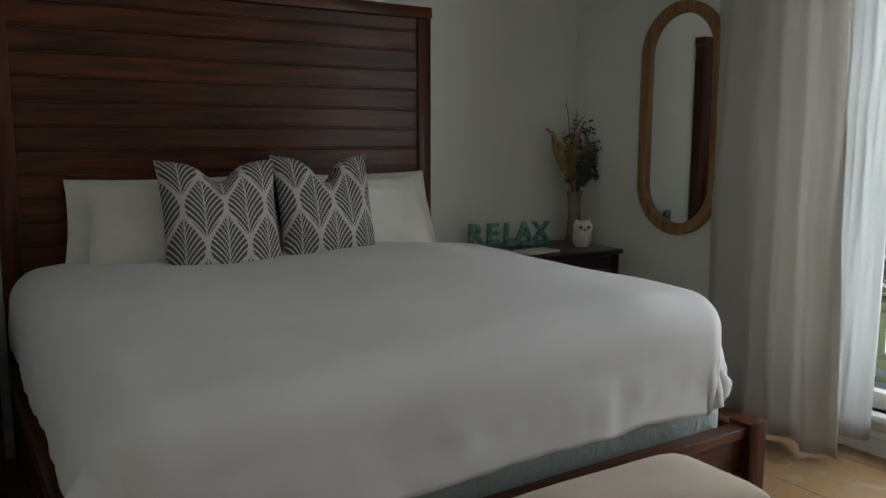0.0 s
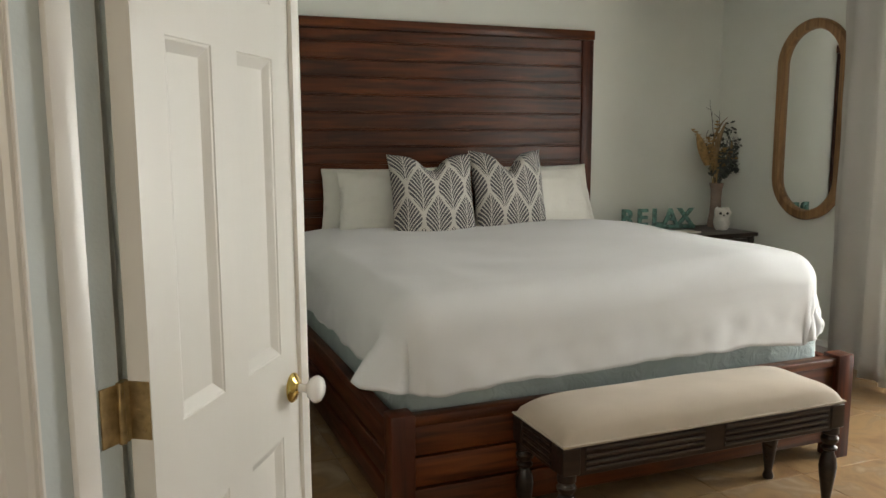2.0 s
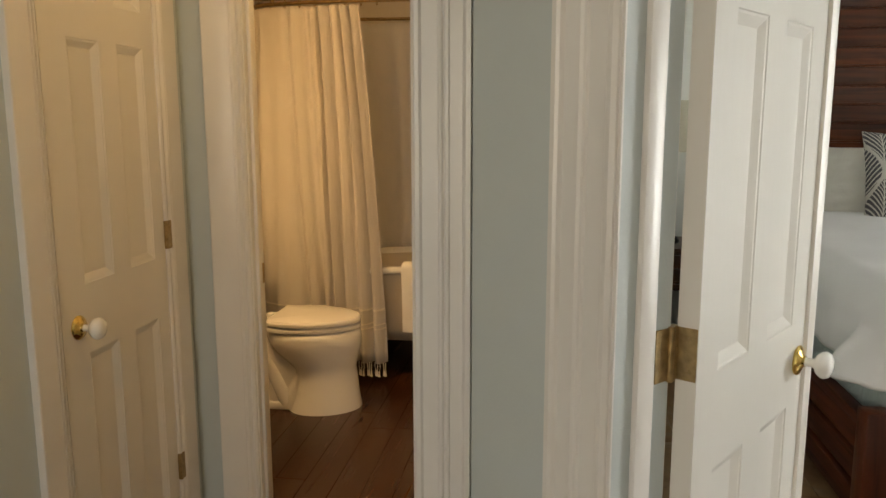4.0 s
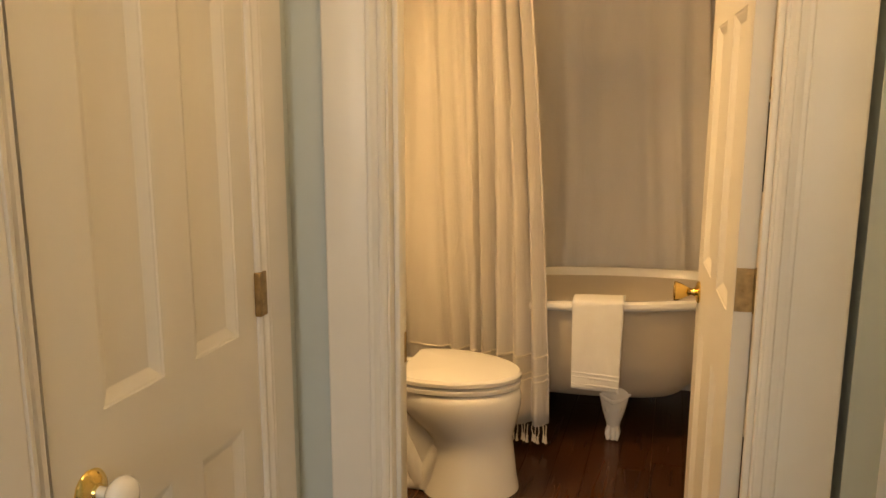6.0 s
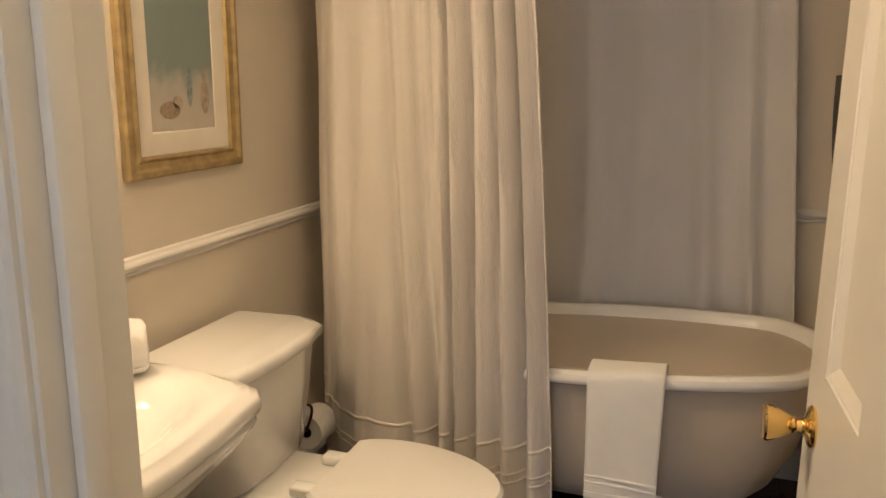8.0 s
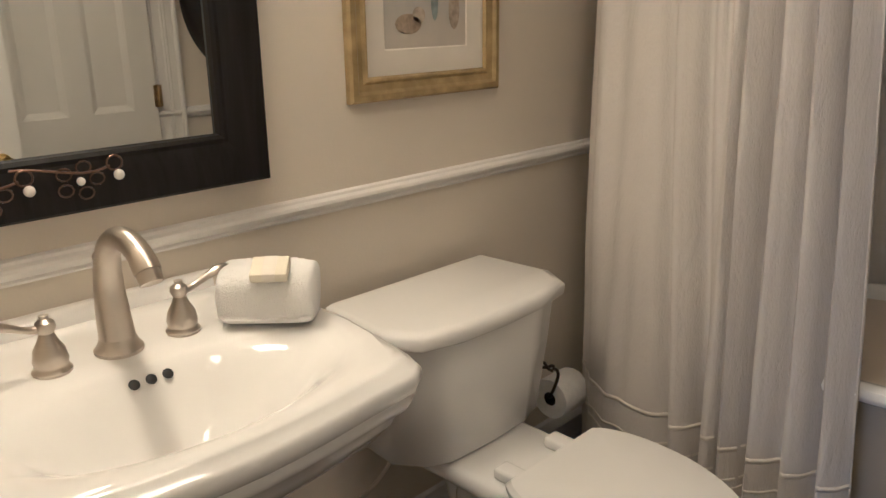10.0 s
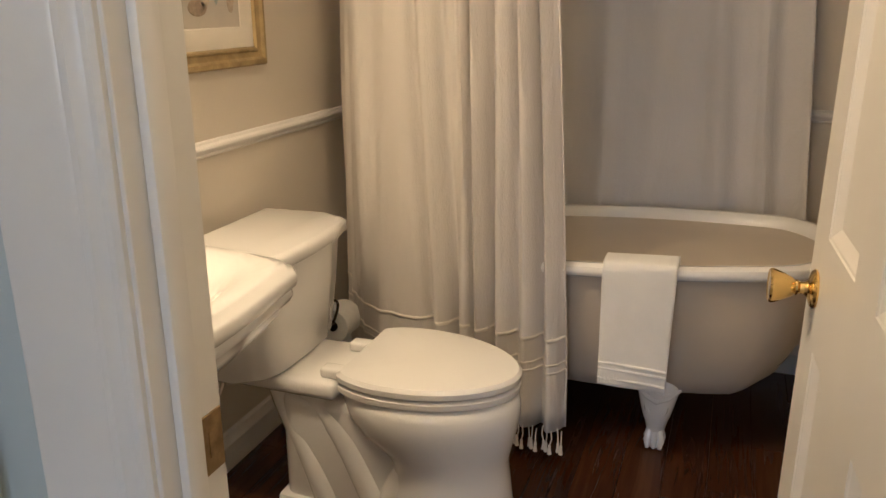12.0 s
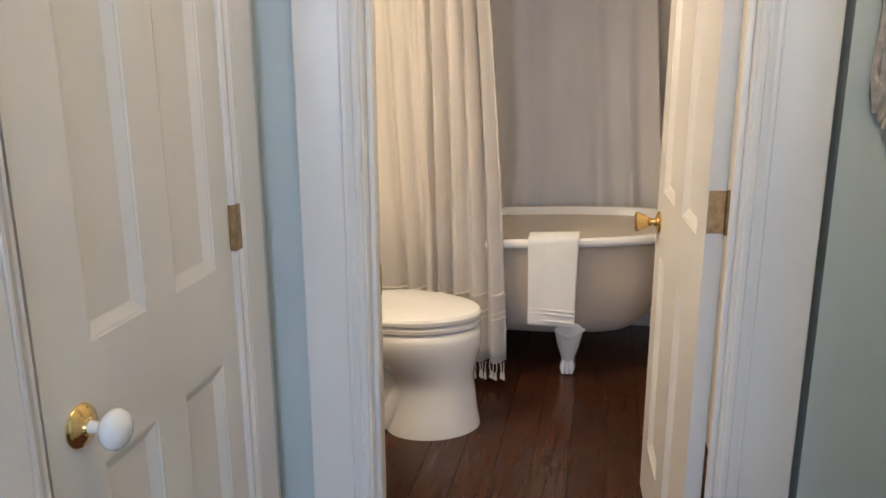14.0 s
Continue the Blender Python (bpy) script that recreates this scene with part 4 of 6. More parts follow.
def bench():
    b = thing("bench", "upholstered bed-end bench with beige seat and dark turned legs", "bench", (0.480, 1.190, 0))
    W, D = 1.225, 0.365
    bm = bmesh.new()
    def f(u, v):
        a, c = 2 * u - 1, 2 * v - 1
        e = max(0.0, 1 - abs(a) ** 9) ** 0.5 * max(0.0, 1 - abs(c) ** 5) ** 0.5
        sx = W / 2 - 0.004 + 0.006 * e
        return Vector((W / 2 + sx * a, D / 2 + (D / 2 - 0.002) * c, 0.440 + 0.074 * e + 0.012 * (1 - a * a) * (1 - c * c) + 0.003 * noise.noise((u * 6, v * 3, 2))))
    sheet(bm, f, 60, 30)
    box(bm, 0.006, W - 0.006, 0.006, D - 0.006, 0.428, 0.4405)
    seat = part("seat", bm, M["bench"], b, "beige fabric seat", smooth=70)
    bm = bmesh.new()
    tube(bm, [(0.0, 0.0, 0.438), (W, 0.0, 0.438)], 0.004, 8)
    tube(bm, [(0.0, 0.0, 0.438), (0.0, D, 0.438)], 0.004, 8)
    tube(bm, [(W, 0.0, 0.438), (W, D, 0.438)], 0.004, 8)
    part("piping", bm, M["bench"], seat)
    for y0 in (0.004, D - 0.026):
        bm = bmesh.new()
        box(bm, 0.06, W - 0.06, y0, y0 + 0.022, 0.330, 0.428, 0.002, 1)
        s, reeds = -1 if y0 < 0.1 else 1, []
        for x0, x1 in ((0.085, W / 2 - 0.045), (W / 2 + 0.045, W - 0.085)):
            for k in range(4):
                z = 0.352 + 0.022 * k
                reeds.append(((x0, y0 + (0 if s < 0 else 0.022), z), (x1, y0 + (0 if s < 0 else 0.022), z)))
        ap = part("apron", bm, M["darkwood"], b, "dark apron with reeded panels")
        for p, q in reeds:
            bm = bmesh.new()
            tube(bm, [p, q], 0.0085, 8)
            part("reed", bm, M["darkwood"], ap)
    for x0 in (0.004, W - 0.026):
        bm = bmesh.new()
        box(bm, x0, x0 + 0.022, 0.06, D - 0.06, 0.330, 0.428, 0.002, 1)
        ap = part("apron", bm, M["darkwood"], b)
        for k in range(4):
            bm = bmesh.new()
            tube(bm, [(x0 + (0 if x0 < 0.1 else 0.022), 0.085, 0.352 + 0.022 * k), (x0 + (0 if x0 < 0.1 else 0.022), D - 0.085, 0.352 + 0.022 * k)], 0.0085, 8)
            part("reed", bm, M["darkwood"], ap)
    for x in (0.033, W - 0.033):
        for y in (0.033, D - 0.033):
            bm = turned_leg(0.335)
            bmesh.ops.translate(bm, vec=(x, y, 0), verts=bm.verts)
            box(bm, x - 0.033, x + 0.033, y - 0.033, y + 0.033, 0.335, 0.428, 0.003, 1)
            part("leg", bm, M["darkwood"], b, "dark turned leg")
    return b


bench()


def nightstand(name, label, x0, x1, y0, y1, top, mt, shelf):
    n = thing(name, label, "nightstand", (x0, y0, 0))
    W, D = x1 - x0, y1 - y0
    part("top", boxm(-0.015, W + 0.015, -0.02, D, top - 0.028, top, 0.005), mt, n)
    for x in (0, W - 0.05):
        for y in (0.0, D - 0.05):
            part("leg", boxm(x, x + 0.05, y, y + 0.05, 0, top - 0.028, 0.003), mt, n)
    part("body", boxm(0.05, W - 0.05, 0.012, D - 0.01, top - 0.20, top - 0.03, 0.002), mt, n)
    dr = part("drawer", boxm(0.06, W - 0.06, -0.004, 0.012, top - 0.185, top - 0.115, 0.003), mt, n)
    part("drawer", boxm(0.06, W - 0.06, -0.004, 0.012, top - 0.108, top - 0.040, 0.003), mt, n)
    part("rail", boxm(0.0, W, -0.008, 0.03, top - 0.235, top - 0.20, 0.003), mt, n)
    if shelf:
        part("shelf", boxm(0.02, W - 0.02, 0.02, D - 0.02, 0.13, 0.16, 0.003), mt, n)
    return n


nightstand("nightstand", "brown wooden nightstand with two slim drawers and a low shelf", -0.68, -0.03, 3.39, 3.85, 0.705, M["nightwood"], True)
nightstand("nightstand", "dark espresso wooden nightstand beyond the bed", 2.40, 3.247, 3.349, 3.85, 0.775, M["darkwood"], False)


def table_lamp(at):
    t = thing("table_lamp", "table lamp with linen shade on stacked glass balls", "lamp", at)
    bm = bmesh.new()
    lathe(bm, ((0.0005, 0), (0.085, 0), (0.09, 0.012), (0.075, 0.03), (0.055, 0.045), (0.04, 0.07), (0.022, 0.085), (0.0005, 0.085)), 20)
    part("base", bm, M["bronze"], t, "dark bronze foot")
    z = 0.085
    for r in (0.042, 0.036, 0.030):
        bm = bmesh.new()
        lathe(bm, [(max(0.0005, r * math.sin(math.pi * k / 10)), z + r - r * math.cos(math.pi * k / 10)) for k in range(11)], 18)
        part("glass_ball", bm, M["glass"], t, "clear glass ball")
        bm = bmesh.new()
        lathe(bm, ((0.0005, z + 2 * r - 0.006), (0.017, z + 2 * r - 0.004), (0.024, z + 2 * r + 0.008), (0.016, z + 2 * r + 0.02), (0.0005, z + 2 * r + 0.022)), 16)
        part("collar", bm, M["bronze"], t)
        z += 2 * r + 0.012
    bm = bmesh.new()
    lathe(bm, ((0.0005, z), (0.012, z), (0.03, z + 0.03), (0.033, z + 0.05), (0.012, z + 0.055), (0.006, z + 0.07), (0.006, 0.80), (0.0005, 0.80)), 14)
    part("stem", bm, M["bronze"], t)
    bm = bmesh.new()
    lathe(bm, [(0.135, 0.80), (0.137, 0.797), (0.215, 0.525), (0.213, 0.522), (0.211, 0.525), (0.133, 0.797)], 40)
    bmesh.ops.delete(bm, geom=[f for f in bm.faces if len(f.verts) > 4], context="FACES")
    part("shade", bm, M["shade"], t, "tapered greenish linen shade")
    bm = bmesh.new()
    lathe(bm, ((0.0005, 0.80), (0.008, 0.802), (0.006, 0.81), (0.012, 0.82), (0.012, 0.828), (0.0005, 0.835)), 12)
    part("finial", bm, M["bronze"], t)


table_lamp((-0.365, 3.62, 0.705))
bx = thing("trinket_box", "small olive-wood box with a lid", "box", (-0.19, 3.64, 0.705))
part("body", boxm(0, 0.125, 0, 0.08, 0, 0.05, 0.003), M["box"], bx)
part("lid", boxm(-0.002, 0.127, -0.002, 0.082, 0.051, 0.072, 0.004), M["box"], bx)
part("clasp", boxm(0.055, 0.070, -0.006, -0.002, 0.038, 0.060, 0.001), M["bronze"], bx)
bm = bmesh.new()
lathe(bm, ((0.0005, 0), (0.028, 0), (0.030, 0.008), (0.027, 0.020), (0.015, 0.026), (0.0005, 0.027)), 18)
solo("alarm_clock", bm, M["bronze"], "small round dark clock on the nightstand", "clock", (-0.165, 3.52, 0.705))
bm = bmesh.new()
tube(bm, bez((-0.14, 3.82, 0.51), (-0.12, 3.80, 0.35), (-0.18, 3.78, 0.28), (-0.155, 3.78, 0.163), 14), 0.004, 6)
solo("lamp_cable", bm, M["cable"], "dark cable hanging behind the nightstand", "cable")
bm = bmesh.new()
tube(bm, bez((-0.60, 3.82, 0.5), (-0.58, 3.82, 0.4), (-0.62, 3.82, 0.3), (-0.60, 3.82, 0.163), 10), 0.003, 6)
solo("lamp_cable", bm, M["cable"], "thin dark cable hanging behind the nightstand", "cable")

# oval mirror on the side wall
om = thing("oval_mirror", "tall oval mirror in a honey-coloured wooden frame", "mirror", (3.36, 3.012, 1.535))
def oval(ry, rz, n=64):
    """A stadium, taller than wide."""
    out = []
    for i in range(n):
        a = 2 * math.pi * i / n
        c, s = math.cos(a), math.sin(a)
        out.append((ry * c, (rz - ry) * (1 if s > 0 else -1) * (1 if abs(s) > 1e-6 else 0) + ry * s))
    return out
bm = bmesh.new()
rings(bm, [[Vector((-d, y, z)) for y, z in oval(ry, 0.645 - (0.287 - ry))] for ry, d in ((0.285, 0.004), (0.287, 0.035), (0.279, 0.046), (0.232, 0.046), (0.223, 0.036), (0.221, 0.012))], caps=False)
part("frame", bm, M["oak"], om)
bm = bmesh.new()
rings(bm, [[Vector((-d, y, z)) for y, z in oval(0.227, 0.585)] for d in (0.010, 0.016)])
part("mirror_glass", bm, M["mirror"], om, smooth=20)

# letters on a base
sign = thing("letter_sign", "weathered teal standing letters spelling RELAX on a base", "sign", (2.455, 3.80, 0.775), -9)
part("base", boxm(0.0, 0.58, 0.0, 0.05, 0, 0.026, 0.003), M["teal"], sign)
for ch, x in zip("RELAX", (0.008, 0.132, 0.248, 0.338, 0.452)):
    cu = bpy.data.curves.new("letter", "FONT")
    cu.body, cu.size, cu.extrude, cu.bevel_depth, cu.offset = ch, 0.168, 0.011, 0.0015, 0.003
    ob = new("letter", cu)
    dg = bpy.context.evaluated_depsgraph_get()
    me = bpy.data.meshes.new_from_object(ob.evaluated_get(dg))
    bpy.data.objects.remove(ob)
    me.materials.clear()
    me.materials.append(M["teal"])
    ob = new("letter_" + ch.lower(), me)
    ob.parent = sign
    ob.matrix_basis = pose(x, 0.025, 0.027, 90, 0, 0)
tr = solo("paper_pad", boxm(0, 0.24, 0, 0.15, 0, 0.012, 0.002), M["matboard"], "flat cream notepad on the dark nightstand", "notepad", (2.62, 3.42, 0.775), 4)


def owl(at):
    bm = bmesh.new()
    lathe(bm, ((0.0005, 0), (0.040, 0), (0.052, 0.02), (0.060, 0.055), (0.056, 0.085), (0.053, 0.105), (0.056, 0.125), (0.050, 0.146), (0.030, 0.158), (0.0005, 0.161)), 28, sy=0.9)
    for sx in (-1, 1):
        lathe(bm, ((0.0005, -0.004), (0.026, -0.004), (0.028, 0.002), (0.020, 0.005), (0.0005, 0.004)), 18, Matrix.Translation((sx * 0.024, -0.046, 0.122)) @ Matrix.Rotation(math.pi / 2, 4, "X"))
        lathe(bm, ((0.018, 0), (0.010, 0.012), (0.0005, 0.020)), 10, Matrix.Translation((sx * 0.036, 0, 0.148)))
    ow = thing("owl_figurine", "small white ceramic owl figurine", "figurine", at, -25)
    part("body", bm, M["owl"], ow)
    for sx in (-1, 1):
        bm = bmesh.new()
        lathe(bm, ((0.0005, 0), (0.010, 0), (0.009, 0.003), (0.0005, 0.004)), 14, Matrix.Translation((sx * 0.024, -0.0505, 0.122)) @ Matrix.Rotation(math.pi / 2, 4, "X"))
        part("eye", bm, M["black"], ow)
    bm = bmesh.new()
    lathe(bm, ((0.007, 0), (0.004, 0.008), (0.0005, 0.012)), 8, Matrix.Translation((0, -0.050, 0.108)) @ Matrix.Rotation(math.pi / 2, 4, "X"))
    part("beak", bm, M["bronze"], ow)


owl((3.125, 3.545, 0.775))


def bouquet(at):
    b = thing("dried_bouquet", "dried flowers and grasses in a slim taupe vase", "dried flowers", at)
    b.scale = (1.22, 1.1, 0.95)
    bm = bmesh.new()
    lathe(bm, ((0.0005, 0), (0.045, 0), (0.048, 0.02), (0.038, 0.10), (0.032, 0.22), (0.035, 0.29), (0.044, 0.34), (0.041, 0.34), (0.03, 0.29), (0.0005, 0.05)), 20)
    part("vase", bm, M["vase"], b)
    rnd = random.Random(5)
    specs = [((-0.19, 0.0, 0.74), "straw"), ((-0.03, -0.02, 0.80), "straw"), ((-0.10, -0.05, 0.62), "straw"), ((0.02, -0.05, 0.60), "straw"), ((0.14, 0.02, 0.80), "sage"), ((0.20, -0.02, 0.71), "sage"),
             ((0.10, -0.05, 0.62), "sage"), ((-0.05, 0.03, 0.93), "twig"), ((0.0, 0.0, 0.86), "twig"), ((0.24, -0.03, 0.52), "sage"), ((0.17, -0.05, 0.40), "sage"), ((0.20, -0.04, 0.46), "sage"), ((-0.16, -0.04, 0.66), "straw"), ((-0.14, -0.04, 0.55), "straw"), ((0.12, -0.06, 0.42), "twig"), ((-0.09, -0.06, 0.40), "twig")]
    for k in range(9):
        a = rnd.uniform(0, 6.28)
        specs.append(((math.cos(a) * rnd.uniform(0.05, 0.2), math.sin(a) * 0.07, rnd.uniform(0.45, 0.74)), rnd.choice(("straw", "sage", "sage", "twig"))))
    for tip, kind in specs:
        p0 = Vector((rnd.uniform(-0.015, 0.015), rnd.uniform(-0.015, 0.015), 0.2))
        tipv = Vector(tip)
        pts = bez(p0, p0 + Vector((0, 0, 0.22)), tipv * 0.6 + Vector((0, 0, 0.25)), tipv, 12)
        bm = bmesh.new()
        tube(bm, pts, [0.003 - 0.00015 * i for i in range(13)], 5)
        if kind == "straw":
            for i in range(5, 13):
                for k in range(5):
                    a = k * 2 * math.pi / 5 + i
                    r = 0.020 * math.sin(math.pi * (i - 4) / 9.5) + 0.004
                    q = pts[i] + Vector((math.cos(a) * r, math.sin(a) * r, 0.012))
                    tube(bm, (pts[i], (pts[i] + q) / 2 + Vector((0, 0, 0.002)), q), [0.003, 0.006, 0.001], 5)
        elif kind == "sage":
            for i in range(4, 13):
                for k in range(5):
                    a = rnd.uniform(0, 6.28)
                    c = pts[i] + Vector((math.cos(a), math.sin(a), rnd.uniform(-0.3, 0.8))) * rnd.uniform(0.015, 0.045)
                    dx = Vector((rnd.uniform(-1, 1), rnd.uniform(-1, 1), rnd.uniform(-1, 1))).normalized() * 0.016
                    dy = dx.cross(Vector((rnd.uniform(-1, 1), 0.3, 1))).normalized() * 0.009
                    tube(bm, (c - dx, c + dy * 0.3, c + dx), [0.001, 0.009, 0.001], 4)
        else:
            for i in range(6, 13):
                q = pts[i] + Vector((rnd.uniform(-0.03, 0.03), rnd.uniform(-0.03, 0.03), rnd.uniform(0.01, 0.05)))
                tube(bm, (pts[i], q), [0.0016, 0.0008], 4)
        part("stem", bm, M[kind], b)
    bm = bmesh.new()
    lathe(bm, [(max(0.0005, 0.05 * math.sin(math.pi * k / 8)), -0.05 * math.cos(math.pi * k / 8)) for k in range(9)], 10, Matrix.Translation((0.20, -0.03, 0.50)))
    for v in bm.verts:
        v.co += Vector((noise.noise(v.co * 40), noise.noise(v.co * 41), noise.noise(v.co * 42))) * 0.022
    part("flower_head", bm, M["twig"], b, "dark dried flower head")
    # a long ribbed cone, broad strap leaves and pale spiky fronds
    bm = bmesh.new()
    lathe(bm, [(0.004 + 0.026 * math.sin(math.pi * min(1, 0.12 + k / 44)) ** 0.7 * (1.0 if k % 2 else 0.78), 0.0065 * k) for k in range(40)] + [(0.0005, 0.262)], 12,
          Matrix.Translation((-0.105, -0.04, 0.48)) @ Matrix.Rotation(-0.33, 4, "Y"))
    part("ribbed_cone", bm, M["straw"], b, "long ribbed tan seed cone")
    for tip, wd, bow in (((0.015, -0.05, 0.80), 0.030, 0.05), ((0.055, -0.06, 0.66), 0.034, -0.03), ((-0.035, -0.05, 0.72), 0.026, 0.03), ((0.06, 0.0, 0.84), 0.016, 0.10), ((-0.13, -0.03, 0.58), 0.022, -0.05)):
        spine = bez((0, 0, 0.36), (tip[0] * 0.2 - bow, tip[1] * 0.4, 0.50), (tip[0] * 0.8 - bow, tip[1], tip[2] * 0.88), tip, 14)
        bm = bmesh.new()
        sheet(bm, lambda u, v: Vector(spine[round(v * 14)]) + Vector(((u - 0.5) * wd * (0.15 + math.sin(math.pi * min(1, v * 0.96 + 0.04)) ** 0.8), 0.35 * wd * abs(u - 0.5), 0)), 4, 14)
        solid(part("strap_leaf", bm, M["husk"], b, "tan strap leaf"), 0.0015)
    for k in range(14):
        a = -0.35 + 0.17 * k
        tip = Vector((0.07 + 0.17 * math.cos(a), -0.05, 0.53 + 0.15 * math.sin(a)))
        bm = bmesh.new()
        pts = bez((0.04, -0.03, 0.46), (0.07, -0.04, 0.52), tip * 0.8 + Vector((0, 0, 0.12)), tip, 10)
        tube(bm, pts, [0.0022] * 10 + [0.0008], 5)
        for i in range(3, 11):
            for s in (-1, 1):
                tube(bm, (pts[i], pts[i] + Vector((0.010 * s, 0.004, 0.014))), [0.0014, 0.0005], 4)
        part("pale_frond", bm, M["frond"], b, "pale grey spiky frond")


bouquet((3.215, 3.72, 0.775))


# ---- bathroom things ----
def egg(x0, x1, w, n=40, sharp=0.85):
    """Egg outline: rounder and wider towards x0, narrower at x1."""
    out = []
    cx, rx = (x0 + x1) / 2, (x1 - x0) / 2
    for i in range(n):
        a = 2 * math.pi * i / n
        c, s = math.cos(a), math.sin(a)
        yy = w * s * (1 - 0.16 * c)
        out.append((cx + rx * (abs(c) ** sharp) * (1 if c > 0 else -1), yy))
    return out


def lid_outline(a, b, w):
    """An egg cut off straight at the back."""
    return [(max(x, a + 0.042), y) for x, y in egg(a - 0.03, b, w, 48, 0.92)]


def toilet(at):
    t = thing("toilet", "white two-piece toilet with closed lid", "toilet", at)
    bm = bmesh.new()
    prof = [(0.50, 0.868, 0.172, 0.0), (0.505, 0.866, 0.170, 0.02), (0.52, 0.858, 0.158, 0.06), (0.53, 0.848, 0.144, 0.15), (0.53, 0.842, 0.140, 0.205), (0.50, 0.850, 0.150, 0.24), (0.44, 0.862, 0.172, 0.29), (0.41, 0.870, 0.183, 0.335), (0.40, 0.870, 0.185, 0.37), (0.40, 0.864, 0.180, 0.392), (0.40, 0.856, 0.173, 0.398)]
    rings(bm, [[Vector((x, y, z)) for x, y in egg(a, b, w, sharp=0.95)] for a, b, w, z in prof])
    part("bowl", bm, M["porcelain"], t)
    bm = bmesh.new()
    box(bm, 0.12, 0.42, -0.135, 0.135, 0.36, 0.412, 0.02, 3)
    box(bm, 0.22, 0.60, -0.118, 0.118, 0.0, 0.040, 0.012, 2)
    box(bm, 0.23, 0.64, -0.104, 0.104, 0.0, 0.36, 0.045, 4)
    for s in (-1, 1):
        tube(bm, bez((0.25, s * 0.040, 0.36), (0.38, s * 0.062, 0.35), (0.44, s * 0.075, 0.22), (0.52, s * 0.085, 0.03), 18), [0.050 - 0.0005 * k for k in range(19)], 14)
        tube(bm, bez((0.22, s * 0.040, 0.34), (0.25, s * 0.058, 0.27), (0.33, s * 0.070, 0.16), (0.37, s * 0.075, 0.02), 16), 0.046, 14)
        tube(bm, bez((0.66, s * 0.075, 0.24), (0.58, s * 0.085, 0.17), (0.56, s * 0.085, 0.10), (0.54, s * 0.085, 0.01), 12), 0.042, 12)
    part("trapway", bm, M["porcelain"], t)
    for s in (-1, 1):
        bm = bmesh.new()
        lathe(bm, ((0.0005, 0.045), (0.016, 0.045), (0.016, 0.055), (0.010, 0.066), (0.0005, 0.068)), 14, Matrix.Translation((0.36, s * 0.095, 0)))
        part("bolt_cap", bm, M["porcelain"], t)
    bm = bmesh.new()
    def slab(z, dy, dx):
        return [Vector((x, y, z)) for x, y in ((0.015, -0.255 + dy), (0.015, 0.262 - dy), (0.215 - dx, 0.275 - dy), (0.280 - dx, 0.236 - dy), (0.303 - dx, 0.12), (0.308 - dx, 0.0), (0.303 - dx, -0.12), (0.280 - dx, -0.222 + dy), (0.215 - dx, -0.268 + dy))]
    rings(bm, [slab(0.41, 0.055, 0.045), slab(0.42, 0.046, 0.034), slab(0.60, 0.026, 0.020), slab(0.705, 0.018, 0.014)])
    part("tank", bm, M["porcelain"], t, smooth=50)
    bm = bmesh.new()
    rings(bm, [slab(0.706, 0.008, 0.004), slab(0.712, 0.0, -0.004), slab(0.735, -0.002, -0.006), slab(0.744, 0.006, 0.002), slab(0.748, 0.02, 0.014)])
    part("tank_lid", bm, M["porcelain"], t, smooth=50)
    bm = bmesh.new()
    rings(bm, [[Vector((x, y, z)) for x, y in lid_outline(a, b, w)] for a, b, w, z in ((0.40, 0.856, 0.170, 0.402), (0.395, 0.868, 0.183, 0.407), (0.395, 0.869, 0.184, 0.422), (0.40, 0.862, 0.176, 0.427))])
    part("seat", bm, M["porcelain"], t)
    bm = bmesh.new()
    rings(bm, [[Vector((x, y, z)) for x, y in lid_outline(a, b, w)] for a, b, w, z in ((0.40, 0.856, 0.172, 0.431), (0.393, 0.869, 0.185, 0.436), (0.392, 0.870, 0.186, 0.450), (0.40, 0.862, 0.178, 0.460), (0.45, 0.81, 0.135, 0.465), (0.55, 0.72, 0.06, 0.467))])
    part("lid", bm, M["porcelain"], t)
    for s in (-1, 1):
        part("seat_hinge", boxm(0.365, 0.43, s * 0.085 - 0.022, s * 0.085 + 0.022, 0.412, 0.440, 0.008, 3), M["porcelain"], t)
    return t


toilet((-2.787, 2.648, 0))


